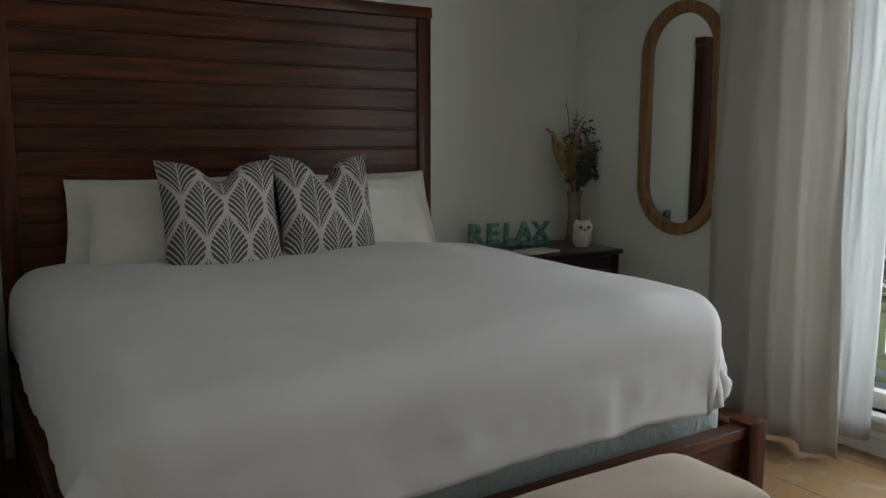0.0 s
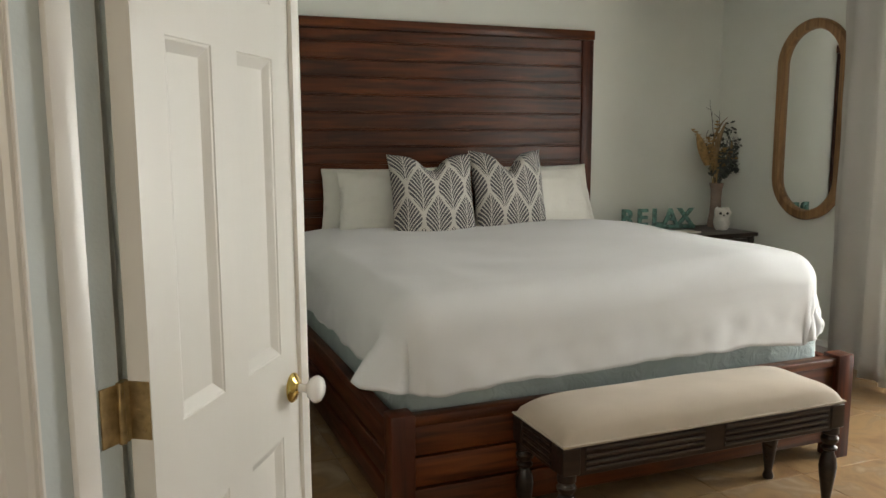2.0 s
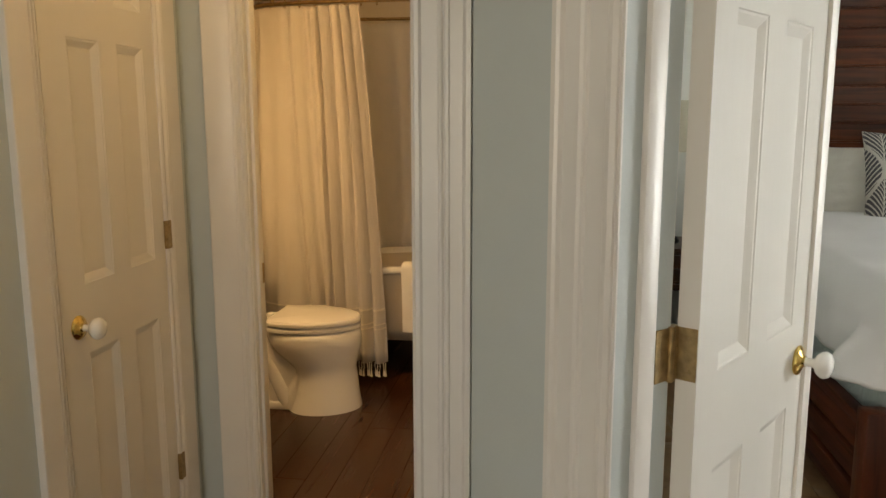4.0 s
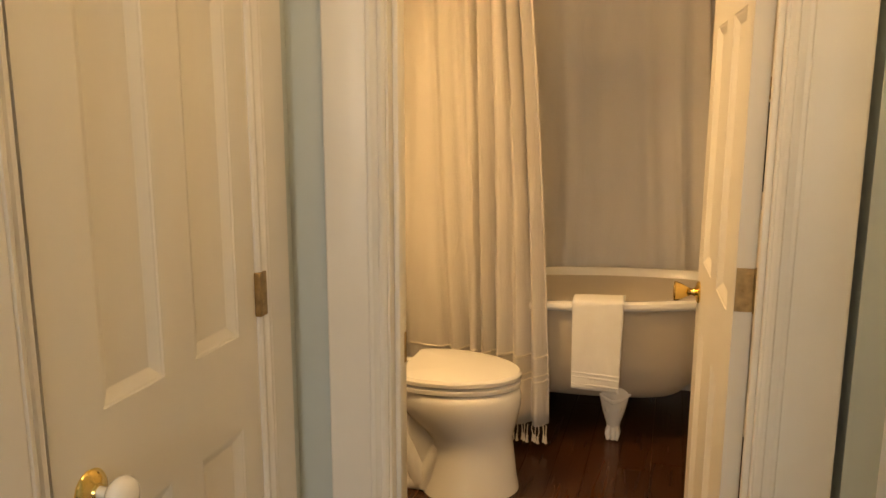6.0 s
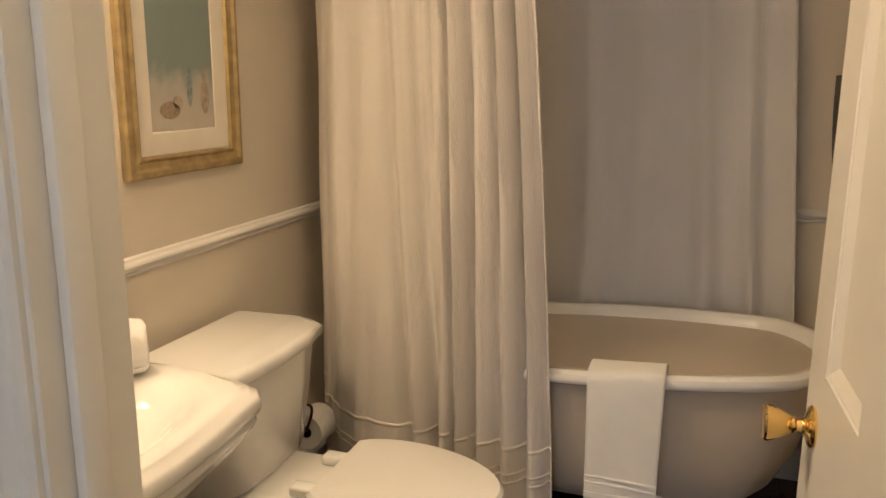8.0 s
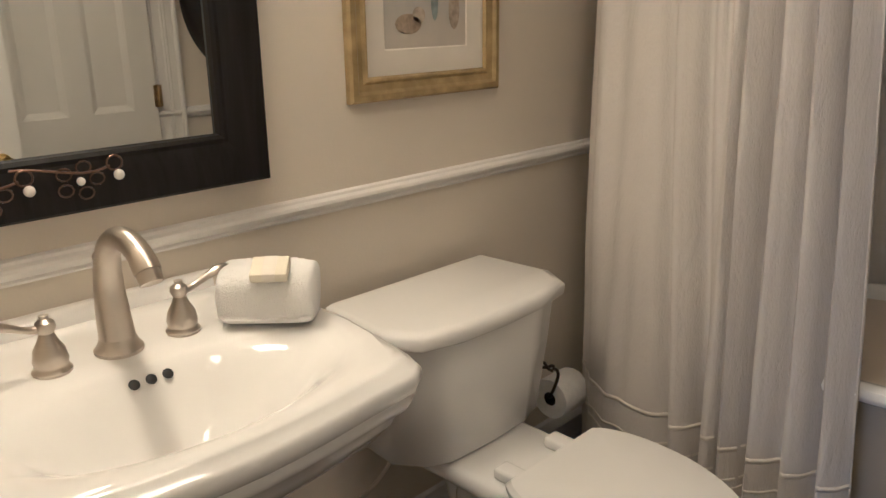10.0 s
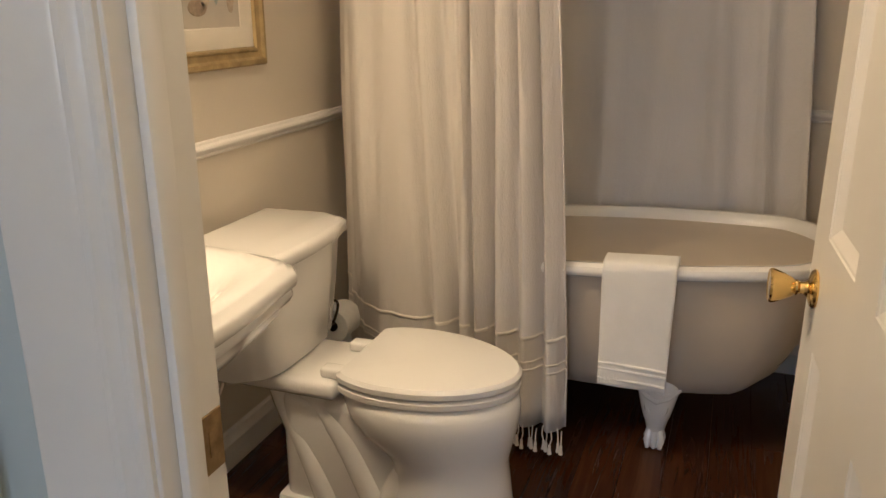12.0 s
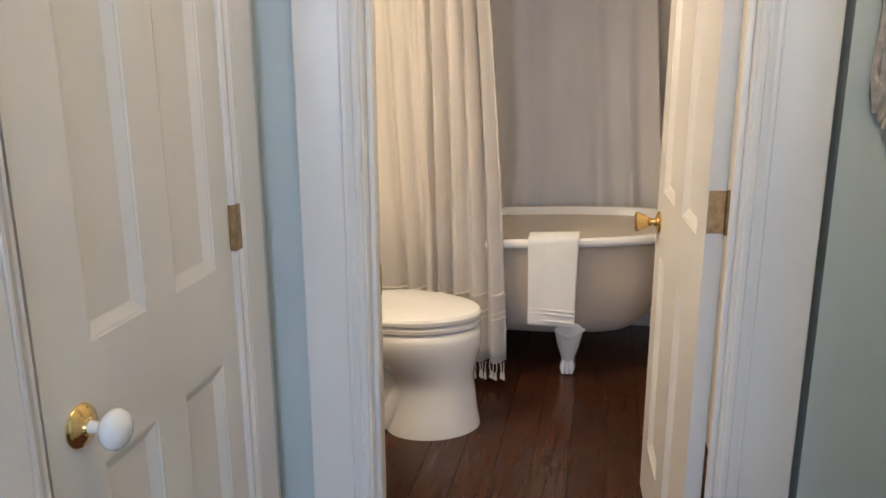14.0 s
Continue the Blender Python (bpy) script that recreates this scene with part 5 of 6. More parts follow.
def basin(at):
    s = thing("pedestal_sink", "white porcelain pedestal sink with bowed stepped rim", "sink", at)
    half = [(0.0, 0.262), (0.07, 0.280), (0.16, 0.320), (0.25, 0.340), (0.34, 0.338), (0.43, 0.326), (0.51, 0.312), (0.545, 0.300), (0.566, 0.268), (0.574, 0.19), (0.584, 0.11), (0.589, 0.05)]
    outline = [(x, y) for x, y in half] + [(0.591, 0.0)] + [(x, -y) for x, y in reversed(half)]
    n = len(outline)
    inner = []
    for x, y in outline:
        a = math.atan2(y / 0.31, (x - 0.36) / 0.20)
        inner.append((0.386 + 0.148 * math.cos(a), 0.268 * math.sin(a)))
    cx = 0.26

    def sc(f, z, flat=True):
        return [Vector((max(0.0, cx + (x - cx) * f) if x > 0.001 else 0.0, y * f, z)) for x, y in outline]

    def mixl(k, z):
        return [Vector((x + (a - x) * k, y + (b - y) * k, z)) for (x, y), (a, b) in zip(outline, inner)]

    def inn(f, z):
        return [Vector((0.386 + (a - 0.386) * f, b * f, z)) for a, b in inner]

    bm = bmesh.new()
    loops = [sc(0.30, 0.60), sc(0.42, 0.63), sc(0.62, 0.675), sc(0.80, 0.72), sc(0.90, 0.760), sc(0.915, 0.775), sc(0.955, 0.785), sc(0.975, 0.798), sc(0.965, 0.808), sc(0.99, 0.815), sc(1.0, 0.826), sc(0.995, 0.838), sc(0.98, 0.845), sc(0.955, 0.848), sc(0.94, 0.856)]
    loops += [mixl(0.40, 0.859), mixl(0.80, 0.858), inn(0.985, 0.855), inn(0.92, 0.849), inn(0.80, 0.835), inn(0.66, 0.805), inn(0.52, 0.770), inn(0.36, 0.742), inn(0.20, 0.728), inn(0.06, 0.724)]
    rings(bm, loops)
    part("basin", bm, M["porcelain"], s, smooth=60)
    bm = bmesh.new()
    rings(bm, [[Vector((x, y, z)) for x, y in ((0.0, -0.255), (d, -0.250), (d + 0.004, 0.0), (d, 0.250), (0.0, 0.255))] for d, z in ((0.03, 0.850), (0.026, 0.872), (0.018, 0.882), (0.004, 0.884))])
    part("back_lip", bm, M["porcelain"], s, smooth=50)
    bm = bmesh.new()
    lathe(bm, ((0.0005, 0), (0.125, 0), (0.125, 0.03), (0.105, 0.06), (0.088, 0.12), (0.080, 0.35), (0.090, 0.52), (0.12, 0.60), (0.14, 0.64), (0.0005, 0.64)), 28, Matrix.Translation((0.19, 0, 0)), sx=1.0, sy=0.9)
    part("pedestal", bm, M["porcelain"], s)
    # overflow holes are not cut: black discs paint the shade inside them
    for k in (-1, 0, 1):
        bm = bmesh.new()
        lathe(bm, ((0.0005, 0), (0.0075, 0), (0.0085, 0.001), (0.0075, 0.0022), (0.0005, 0.0030)), 14, Matrix.Translation((0.2800, k * 0.026, 0.8365)) @ Matrix.Rotation(radians(48), 4, "Y"))
        part("overflow_disc", bm, M["black"], s, "black disc painted as the shade in a round overflow hole")
    bm = bmesh.new()
    lathe(bm, ((0.0005, 0), (0.022, 0), (0.024, 0.003), (0.018, 0.006), (0.0005, 0.005)), 18, Matrix.Translation((0.392, 0, 0.7245)))
    part("drain", bm, M["nickel"], s)
    return s


SINK = (-2.81, 1.900, 0)
basin(SINK)


def faucet(at):
    f = thing("faucet", "brushed nickel arched faucet on the sink", "faucet", at)
    bm = bmesh.new()
    lathe(bm, ((0.0005, 0), (0.036, 0), (0.037, 0.006), (0.032, 0.012), (0.029, 0.018), (0.027, 0.024), (0.0005, 0.024)), 24)
    part("base", bm, M["nickel"], f)
    bm = bmesh.new()
    pts = bez((0, 0, 0.02), (-0.012, 0, 0.10), (-0.006, 0, 0.150), (0.022, 0, 0.175), 10) + bez((0.022, 0, 0.175), (0.052, 0, 0.200), (0.112, 0, 0.200), (0.138, 0, 0.158), 10)[1:]
    tube(bm, pts, [0.027, 0.026, 0.025, 0.0235, 0.022, 0.021, 0.020, 0.0195, 0.019, 0.0185, 0.018] + [0.0175] * 7 + [0.018, 0.019, 0.019], 20)
    part("spout", bm, M["nickel"], f)
    bm = bmesh.new()
    tube(bm, ((0.137, 0, 0.159), (0.146, 0, 0.144)), [0.0175, 0.0165], 18)
    part("aerator", bm, M["nickel"], f)
    bm = bmesh.new()
    tube(bm, ((-0.034, 0, 0.0), (-0.034, 0, 0.14)), 0.0035, 8)
    lathe(bm, ((0.0005, 0.135), (0.007, 0.138), (0.008, 0.146), (0.004, 0.152), (0.0005, 0.153)), 12, Matrix.Translation((-0.034, 0, 0)))
    part("lift_rod", bm, M["nickel"], f)
    return f


FAUCET = faucet((-2.620, 1.895, 0.857))
for dy, s in ((0.105, 1), (-0.100, -1)):
    h = new("handle")
    h.parent, h.matrix_basis = FAUCET, pose(0.003, dy, 0)
    bm = bmesh.new()
    lathe(bm, ((0.0005, 0), (0.027, 0), (0.028, 0.005), (0.024, 0.010), (0.0235, 0.014), (0.025, 0.020), (0.022, 0.036), (0.013, 0.052), (0.010, 0.062), (0.0005, 0.062)), 22)
    part("base", bm, M["nickel"], h)
    bm = bmesh.new()
    lathe(bm, ((0.0005, 0.060), (0.011, 0.062), (0.0145, 0.070), (0.013, 0.078), (0.006, 0.083), (0.007, 0.088), (0.0005, 0.090)), 18)
    tube(bm, bez((0.0, s * 0.006, 0.070), (0.0, s * 0.03, 0.066), (0.004, s * 0.045, 0.090), (0.006, s * 0.088, 0.094), 10), [0.006, 0.006, 0.0055, 0.005, 0.005, 0.0055, 0.006, 0.007, 0.0078, 0.007, 0.003], 10)
    part("lever", bm, M["nickel"], h)

# rolled towel and soap on the sink
def roll(u, v):
    """A washcloth folded and rolled: soft ends, a flat underside and a lapped edge."""
    a = 2 * math.pi * v
    c, w = math.cos(a), math.sin(a)
    end = max(0.0, 1 - abs(2 * u - 1) ** 7) ** 0.5
    x = 0.058 * abs(c) ** 0.66 * (1 if c > 0 else -1) * (0.86 + 0.14 * end)
    z = 0.049 + 0.047 * abs(w) ** 0.66 * (1 if w > 0 else -1) * (0.86 + 0.14 * end)
    bul = 1 + 0.05 * noise.noise((u * 4, c * 1.5, w * 1.5)) + 0.025 * noise.noise((u * 22, c * 8, w * 8))
    lap = 0.006 if 0.80 < v < 0.93 else 0.0
    return Vector((x * bul + lap, -0.078 + 0.156 * u + 0.006 * noise.noise((u * 3, c, w)), max(0.001, z * bul)))


bm = bmesh.new()
sheet(bm, roll, 40, 72)
bmesh.ops.remove_doubles(bm, verts=bm.verts, dist=0.0005)
bmesh.ops.holes_fill(bm, edges=[e for e in bm.edges if e.is_boundary])
solo("hand_towel", bm, M["towel"], "folded white terry hand towel on the sink deck", "towel", (-2.560, 2.132, 0.858), -44, smooth=70)
sp = thing("soap", "square paper-wrapped soap on the folded towel", "soap")
sp.matrix_world = pose(-2.522, 2.112, 0.9505, 0, 18, -42)
part("bar", boxm(-0.026, 0.026, -0.030, 0.030, 0, 0.016, 0.003), M["soap"], sp)
part("wrapper_band", boxm(-0.0265, 0.0265, -0.012, 0.012, -0.0002, 0.0168, 0.003), M["matboard"], sp)


def tub():
    t = thing("clawfoot_tub", "white clawfoot bathtub with taupe painted outside", "bathtub", (-1.805, 3.40, 0))
    N = 72

    def st(hx, hy, z):
        out = []
        for i in range(N):
            a = 2 * math.pi * i / N
            c, s = math.cos(a), math.sin(a)
            k = hx - hy
            lx = k * max(-1, min(1, c * 1.6)) + hy * c
            out.append(Vector((lx, hy * s, z + z / 0.61 * (0.020 + 0.05 * lx))))
        return out

    bm = bmesh.new()
    rings(bm, [st(0.305, 0.12, 0.165), st(0.395, 0.18, 0.170), st(0.475, 0.235, 0.195), st(0.535, 0.275, 0.25), st(0.585, 0.302, 0.34), st(0.615, 0.318, 0.44), st(0.630, 0.325, 0.55), st(0.633, 0.326, 0.578)], caps=True)
    part("outer_shell", bm, M["tubpaint"], t, "taupe painted outside")
    bm = bmesh.new()
    rings(bm, [st(0.631, 0.324, 0.574), st(0.660, 0.352, 0.572), st(0.673, 0.364, 0.580), st(0.677, 0.368, 0.592), st(0.673, 0.364, 0.604), st(0.660, 0.352, 0.611), st(0.640, 0.332, 0.610), st(0.625, 0.318, 0.598), st(0.615, 0.308, 0.56), st(0.597, 0.296, 0.42), st(0.555, 0.265, 0.28), st(0.485, 0.22, 0.215), st(0.225, 0.1, 0.20)], caps=False)
    part("liner", bm, M["enamel"], t, "white enamel inside and rolled rim")
    for sx in (-1, 1):
        for sy in (-1, 1):
            bm = bmesh.new()
            x, y = sx * 0.34, sy * 0.19
            if sx > 0:
                x = 0.188
            pts = [(x, y, 0.26), (x, y + sy * 0.014, 0.205), (x, y + sy * 0.020, 0.175), (x, y + sy * 0.016, 0.13), (x, y + sy * 0.006, 0.085), (x, y + sy * 0.002, 0.06), (x, y + sy * 0.004, 0.035), (x, y + sy * 0.004, 0.012), (x, y + sy * 0.004, 0.0)]
            tube(bm, pts, [0.066, 0.064, 0.056, 0.046, 0.033, 0.028, 0.034, 0.030, 0.020], 18)
            foot = part("claw_foot", bm, M["enamel"], t, "cream cast claw foot")
            for k in (-1, 0, 1):
                bm = bmesh.new()
                tube(bm, ((x + k * 0.016, y + sy * 0.020, 0.062), (x + k * 0.021, y + sy * 0.033, 0.034), (x + k * 0.019, y + sy * 0.034, 0.006)), [0.009, 0.012, 0.006], 8)
                part("toe", bm, M["enamel"], foot)
                bm = bmesh.new()
                tube(bm, ((x + k * 0.034, y + sy * 0.052, 0.195), (x + k * 0.022, y + sy * 0.056, 0.15), (x + k * 0.010, y + sy * 0.036, 0.10)), [0.010, 0.012, 0.005], 8)
                part("leaf_scroll", bm, M["enamel"], foot)
            bm = bmesh.new()
            tube(bm, ((x - 0.066, y + sy * 0.030, 0.215), (x - 0.03, y + sy * 0.062, 0.198), (x, y + sy * 0.070, 0.188), (x + 0.03, y + sy * 0.062, 0.198), (x + 0.066, y + sy * 0.030, 0.215)), [0.006, 0.011, 0.013, 0.011, 0.006], 8)
            part("cuff", bm, M["enamel"], foot)
    return t


tub()

# towel over the tub rim
bm = bmesh.new()
def bath_towel(u, v):
    x = -1.785 + 0.200 * u
    L = 0.60 * v
    w = 0.004 * noise.noise((u * 4, v * 4, 2)) + 0.007 * math.sin(u * 5 + 1) * v
    if L < 0.18:
        return Vector((x, 3.125 + 0.012 * math.sin(u * 3), 0.463 + L + 0.010 * u))
    if L < 0.25:
        a = (L - 0.18) / 0.07 * math.pi
        return Vector((x, 3.075 + 0.050 * math.cos(a), 0.634 + 0.010 * math.sin(a) + 0.004 + 0.010 * u))
    d = L - 0.25
    skew = -0.012 * u * d / 0.35
    return Vector((x + 0.012 * (0.5 - u) * d / 0.35, 3.020 - w - 0.012 * d, 0.634 - d + skew + 0.010 * u * (1 - d / 0.35)))
sheet(bm, bath_towel, 24, 70)
ob = solo("bath_towel", bm, M["towel"], "white terry towel hanging over the tub rim", "towel", smooth=70)
solid(ob, 0.007, 0)
for z in (0.305, 0.335, 0.352):
    bm = bmesh.new()
    tube(bm, [(-1.780 + 0.188 * k / 10, 3.013 - 0.004 * noise.noise((k * 0.4, 0.9 * 4, 2)) - 0.007 * math.sin(k * 0.5 + 1) * (0.86 - z), z - 0.012 * k / 10 * 0.9) for k in range(11)], 0.0045, 6)
    ob2 = part("woven_stripe", bm, M["towel"], ob)

# shower curtains and their ring
FRONT = [(-2.765, 3.47, 0), (-2.71, 3.31, 0), (-2.635, 3.17, 0), (-2.53, 3.075, 0), (-2.36, 3.035, 0), (-2.12, 3.02, 0), (-1.885, 3.01, 0)]


def shower(z0, z1, out=0.0, nv=30):
    path = drape_path(FRONT, 150)
    bm = bmesh.new()

    def f(u, v):
        p, nrm = path[round(u * 150)]
        z = z0 + (z1 - z0) * v
        k = (1.98 - z) / 1.88
        fr = 2.3 * u + 16.0 * max(0, u - 0.55) ** 1.3
        ph = 2 * math.pi * fr + 3.4 * noise.noise((u * 5.5, k * 0.8, 2.0))
        side = min(1.0, max(0.0, (u - 0.50) / 0.20))
        amp = (0.020 + 0.012 * k) * (0.5 + 1.1 * abs(noise.noise((u * 6, k * 0.5, 5.0)))) * (0.55 + 1.0 * side)
        w = math.sin(ph) + 0.3 * math.sin(2 * ph + 0.7)
        w -= 1.5 * math.exp(-(((u - 0.715 + 0.02 * k) / 0.016) ** 2))
        q = p - nrm * (amp * w + 0.014 * noise.noise((u * 22 + k * 1.5, k * 1.1, 9)) * (1 - side) + out + 0.006 * noise.noise((u * 14, k * 5, 7)))
        return Vector((q.x + 0.015 * k * u - 0.10 * max(0.0, 1 - k) ** 1.7 * u * u, q.y, z))

    sheet(bm, f, 150, nv)
    return bm


sc = thing("shower_curtain", "oatmeal cotton shower curtain with woven bands and tassels", "shower curtain")
solid(part("curtain_cloth", shower(1.975, 0.105), M["shower"], sc, smooth=80), 0.003, 0)
for z0, z1 in ((0.300, 0.292), (0.325, 0.317), (0.405, 0.393)):
    solid(part("woven_band", shower(z0, z1, 0.0018, 1), M["band"], sc, smooth=80), 0.002, 0)
path = drape_path(FRONT, 150)
for k in range(26):
    i = 150 - k * 2 if k < 14 else 150 - 28 - (k - 14) * 9
    p, nrm = path[i]
    bm = bmesh.new()
    x, y = p.x + 0.012, p.y - 0.012 + 0.012 * math.sin(k * 2.1)
    tube(bm, ((x, y, 0.112), (x + 0.003 * math.sin(k), y, 0.085), (x + 0.004 * math.sin(k * 2), y, 0.062)), 0.0022, 6)
    lathe(bm, ((0.0005, 0.066), (0.005, 0.062), (0.004, 0.055), (0.007, 0.034), (0.0005, 0.034)), 7, Matrix.Translation((x + 0.004 * math.sin(k * 2), y, 0)))
    part("tassel", bm, M["band"], sc)
ob = solo("shower_curtain", cloth([(-2.62, 3.60, 0), (-2.50, 3.76, 0), (-2.25, 3.825, 0), (-1.70, 3.835, 0), (-1.190, 3.815, 0)], 1.975, 0.30, 7.5, 0.026, 21.0, nu=120, sag=0.0, lean=(-0.13, 0, 0)), M["shower_in"],
          "plain grey shower curtain hanging behind the tub", "shower curtain")
solid(ob, 0.003, 0)
ring = thing("curtain_ring_rod", "oval brass shower curtain rod hung above the tub", "curtain rod")
bm = bmesh.new()
pts = []
for i in range(49):
    a = 2 * math.pi * i / 48
    c, s = math.cos(a), math.sin(a)
    pts.append((-1.90 + 0.45 * max(-1, min(1, 1.5 * c)) + 0.32 * c, 3.43 + 0.39 * s, 2.0))
tube(bm, pts, 0.010, 10)
part("oval_rail", bm, M["oldbrass"], ring)
for x in (-2.45, -1.45):
    bm = bmesh.new()
    tube(bm, ((x, 3.43 - 0.385, 2.0), (x, 3.43 - 0.385, 2.6)), 0.007, 8)
    part("hanger", bm, M["oldbrass"], ring)
bm = bmesh.new()
tube(bm, ((-2.81, 3.12, 2.03), (-1.06, 3.12, 2.03)), 0.010, 10)
part("cross_rail", bm, M["oldbrass"], ring)
for i in range(14):
    p, nrm = path[min(150, 6 + i * 11)]
    bm = bmesh.new()
    tube(bm, [(p.x + 0.002 * math.sin(a), p.y + 0.016 * math.cos(a), 1.99 + 0.020 * math.sin(a)) for a in [2 * math.pi * k / 12 for k in range(13)]], 0.002, 5)
    part("hook", bm, M["oldbrass"], ring)

# toilet paper
tp = thing("toilet_paper_holder", "wall holder with a half-used toilet paper roll", "toilet paper holder", (-2.805, 3.06, 0.372))
bm = bmesh.new()
lathe(bm, ((0.0005, 0), (0.026, 0), (0.022, 0.010), (0.010, 0.016), (0.008, 0.05), (0.0005, 0.05)), 16, Matrix.Translation((0, 0.0, 0.035)) @ Matrix.Rotation(math.pi / 2, 4, "Y"))
for k in (0, 1):
    tube(bm, [(0.045 + 0.0105 * i, 0.0 + 0.007 * math.cos(i * 1.1 + k * math.pi), 0.035 + 0.007 * math.sin(i * 1.1 + k * math.pi)) for i in range(11)], 0.0045, 8)
tube(bm, bez((0.150, 0.0, 0.035), (0.180, 0.0, 0.04), (0.185, -0.03, 0.02), (0.170, -0.03, -0.02), 10), 0.0045, 8)
tube(bm, ((0.170, -0.03, -0.02), (0.157, -0.03, -0.040), (0.155, 0.0, -0.044), (0.155, 0.10, -0.044)), 0.0045, 8)
part("holder", bm, M["bronze"], tp, "dark twisted metal holder")
bm = bmesh.new()
rr = []
for r, y in ((0.020, -0.02), (0.056, -0.02), (0.058, -0.015), (0.058, 0.08), (0.056, 0.085), (0.020, 0.085)):
    rr.append([Vector((0.155 + r * math.cos(2 * math.pi * i / 32), y, -0.048 + r * math.sin(2 * math.pi * i / 32))) for i in range(32)])
rr.append(rr[0])
rings(bm, rr, caps=False)
part("roll", bm, M["paper"], tp, "white paper roll")
# the core gets a black material to paint in the shade of the hole
bm = bmesh.new()
rr = [[Vector((0.155 + 0.0195 * math.cos(2 * math.pi * i / 20), y, -0.048 + 0.0195 * math.sin(2 * math.pi * i / 20))) for i in range(20)] for y in (-0.019, 0.084)]
rings(bm, rr, caps=False)
part("core", bm, M["blackframe"], tp, "cardboard core, coloured black for the shade inside it")

# framed picture and mirror over the sink
def frame_on_wall(name, label, category, y0, y1, z0, z1, prof, material, x=-2.81):
    """A picture frame on the west wall, its profile (inwards, proud)."""
    f = thing(name, label, category, (x, 0, 0))
    loops = [[Vector((d, y, z)) for y, z in ((y0 + i, z0 + i), (y1 - i, z0 + i), (y1 - i, z1 - i), (y0 + i, z1 - i))] for i, d in prof]
    bm = bmesh.new()
    rings(bm, loops, caps=False)
    part("frame", bm, material, f, smooth=25)
    return f


pf = frame_on_wall("framed_picture", "faded still-life print in a gilded frame", "picture", 2.509, 2.982, 1.162, 1.76,
                   ((0, 0.002), (0, 0.016), (0.005, 0.022), (0.017, 0.024), (0.024, 0.017), (0.038, 0.013), (0.044, 0.019), (0.049, 0.018), (0.053, 0.010)), M["gold"])
bm = bmesh.new()
rings(bm, [[Vector((d, y, z)) for y, z in ((2.562 + i, 1.215 + i), (2.929 - i, 1.215 + i), (2.929 - i, 1.707 - i), (2.562 + i, 1.707 - i))] for i, d in ((-0.002, 0.008), (0.053, 0.008), (0.056, 0.006))], caps=False)
part("mat", bm, M["matboard"], pf, "ivory mat board", smooth=0)
bm = bmesh.new()
sheet(bm, lambda u, v: Vector((0.0055, 2.617 + 0.257 * (1 - u), 1.270 + 0.382 * v)), 4, 4, uvs=True)
part("print", bm, M["art"], pf, "faded still life", smooth=0)
for (y, z, ry, rz, mt) in ((2.690, 1.322, 0.040, 0.022, "muted_a"), (2.722, 1.340, 0.020, 0.018, "muted_b"), (2.835, 1.352, 0.018, 0.045, "muted_b"), (2.835, 1.407, 0.008, 0.016, "muted_a"), (2.772, 1.377, 0.012, 0.05, "muted_c")):
    bm = bmesh.new()
    rings(bm, [[Vector((0.006 + k * 0.0004, y + ry * f * math.cos(2 * math.pi * i / 18), z + rz * f * math.sin(2 * math.pi * i / 18))) for i in range(18)] for k, f in ((0, 1.0), (1, 0.9))])
    part("painted_shape", bm, M[mt], pf, smooth=0)

mr = frame_on_wall("wall_mirror", "mirror in a wide black wooden frame with wire ornaments", "mirror", 1.60, 2.287, 1.044, 1.92,
                   ((0, 0.002), (0, 0.036), (0.005, 0.042), (0.050, 0.036), (0.078, 0.026), (0.086, 0.028), (0.093, 0.024), (0.096, 0.010)), M["blackframe"])
part("mirror_glass", boxm(0.006, 0.012, 1.690, 2.199, 1.132, 1.832), M["mirror"], mr, smooth=0)
for y, z in ((1.925, 1.098), (1.785, 1.093)):
    bm = bmesh.new()
    rnd = random.Random(int(y * 100))
    for k in range(5):
        a = k * 2 * math.pi / 5
        c = Vector((0.048, y + 0.028 * math.cos(a), z + 0.022 * math.sin(a)))
        tube(bm, [(0.050, c.y + 0.012 * math.cos(b), c.z + 0.010 * math.sin(b)) for b in [2 * math.pi * j / 10 for j in range(11)]], 0.0016, 5)
    tube(bm, bez((0.046, y - 0.10, z + 0.03), (0.06, y - 0.04, z + 0.03), (0.055, y, z), (0.050, y + 0.05, z + 0.018), 12), 0.0022, 6)
    tube(bm, [(0.052, y + 0.058 + 0.013 * math.cos(b), z + 0.022 + 0.012 * math.sin(b)) for b in [2 * math.pi * j / 12 for j in range(13)]], 0.0018, 5)
    orn = part("wire_flower", bm, M["hardware"], mr, "twisted copper wire flower")
    for dy, dz, r in ((0.062, 0.002, 0.009), (0.0, 0.0, 0.007)):
        bm = bmesh.new()
        lathe(bm, [(max(0.0004, r * math.sin(math.pi * k / 8)), -r * math.cos(math.pi * k / 8)) for k in range(9)], 12, Matrix.Translation((0.055, y + dy, z + dz)))
        part("bead", bm, M["jewel"], orn, "pearl bead")

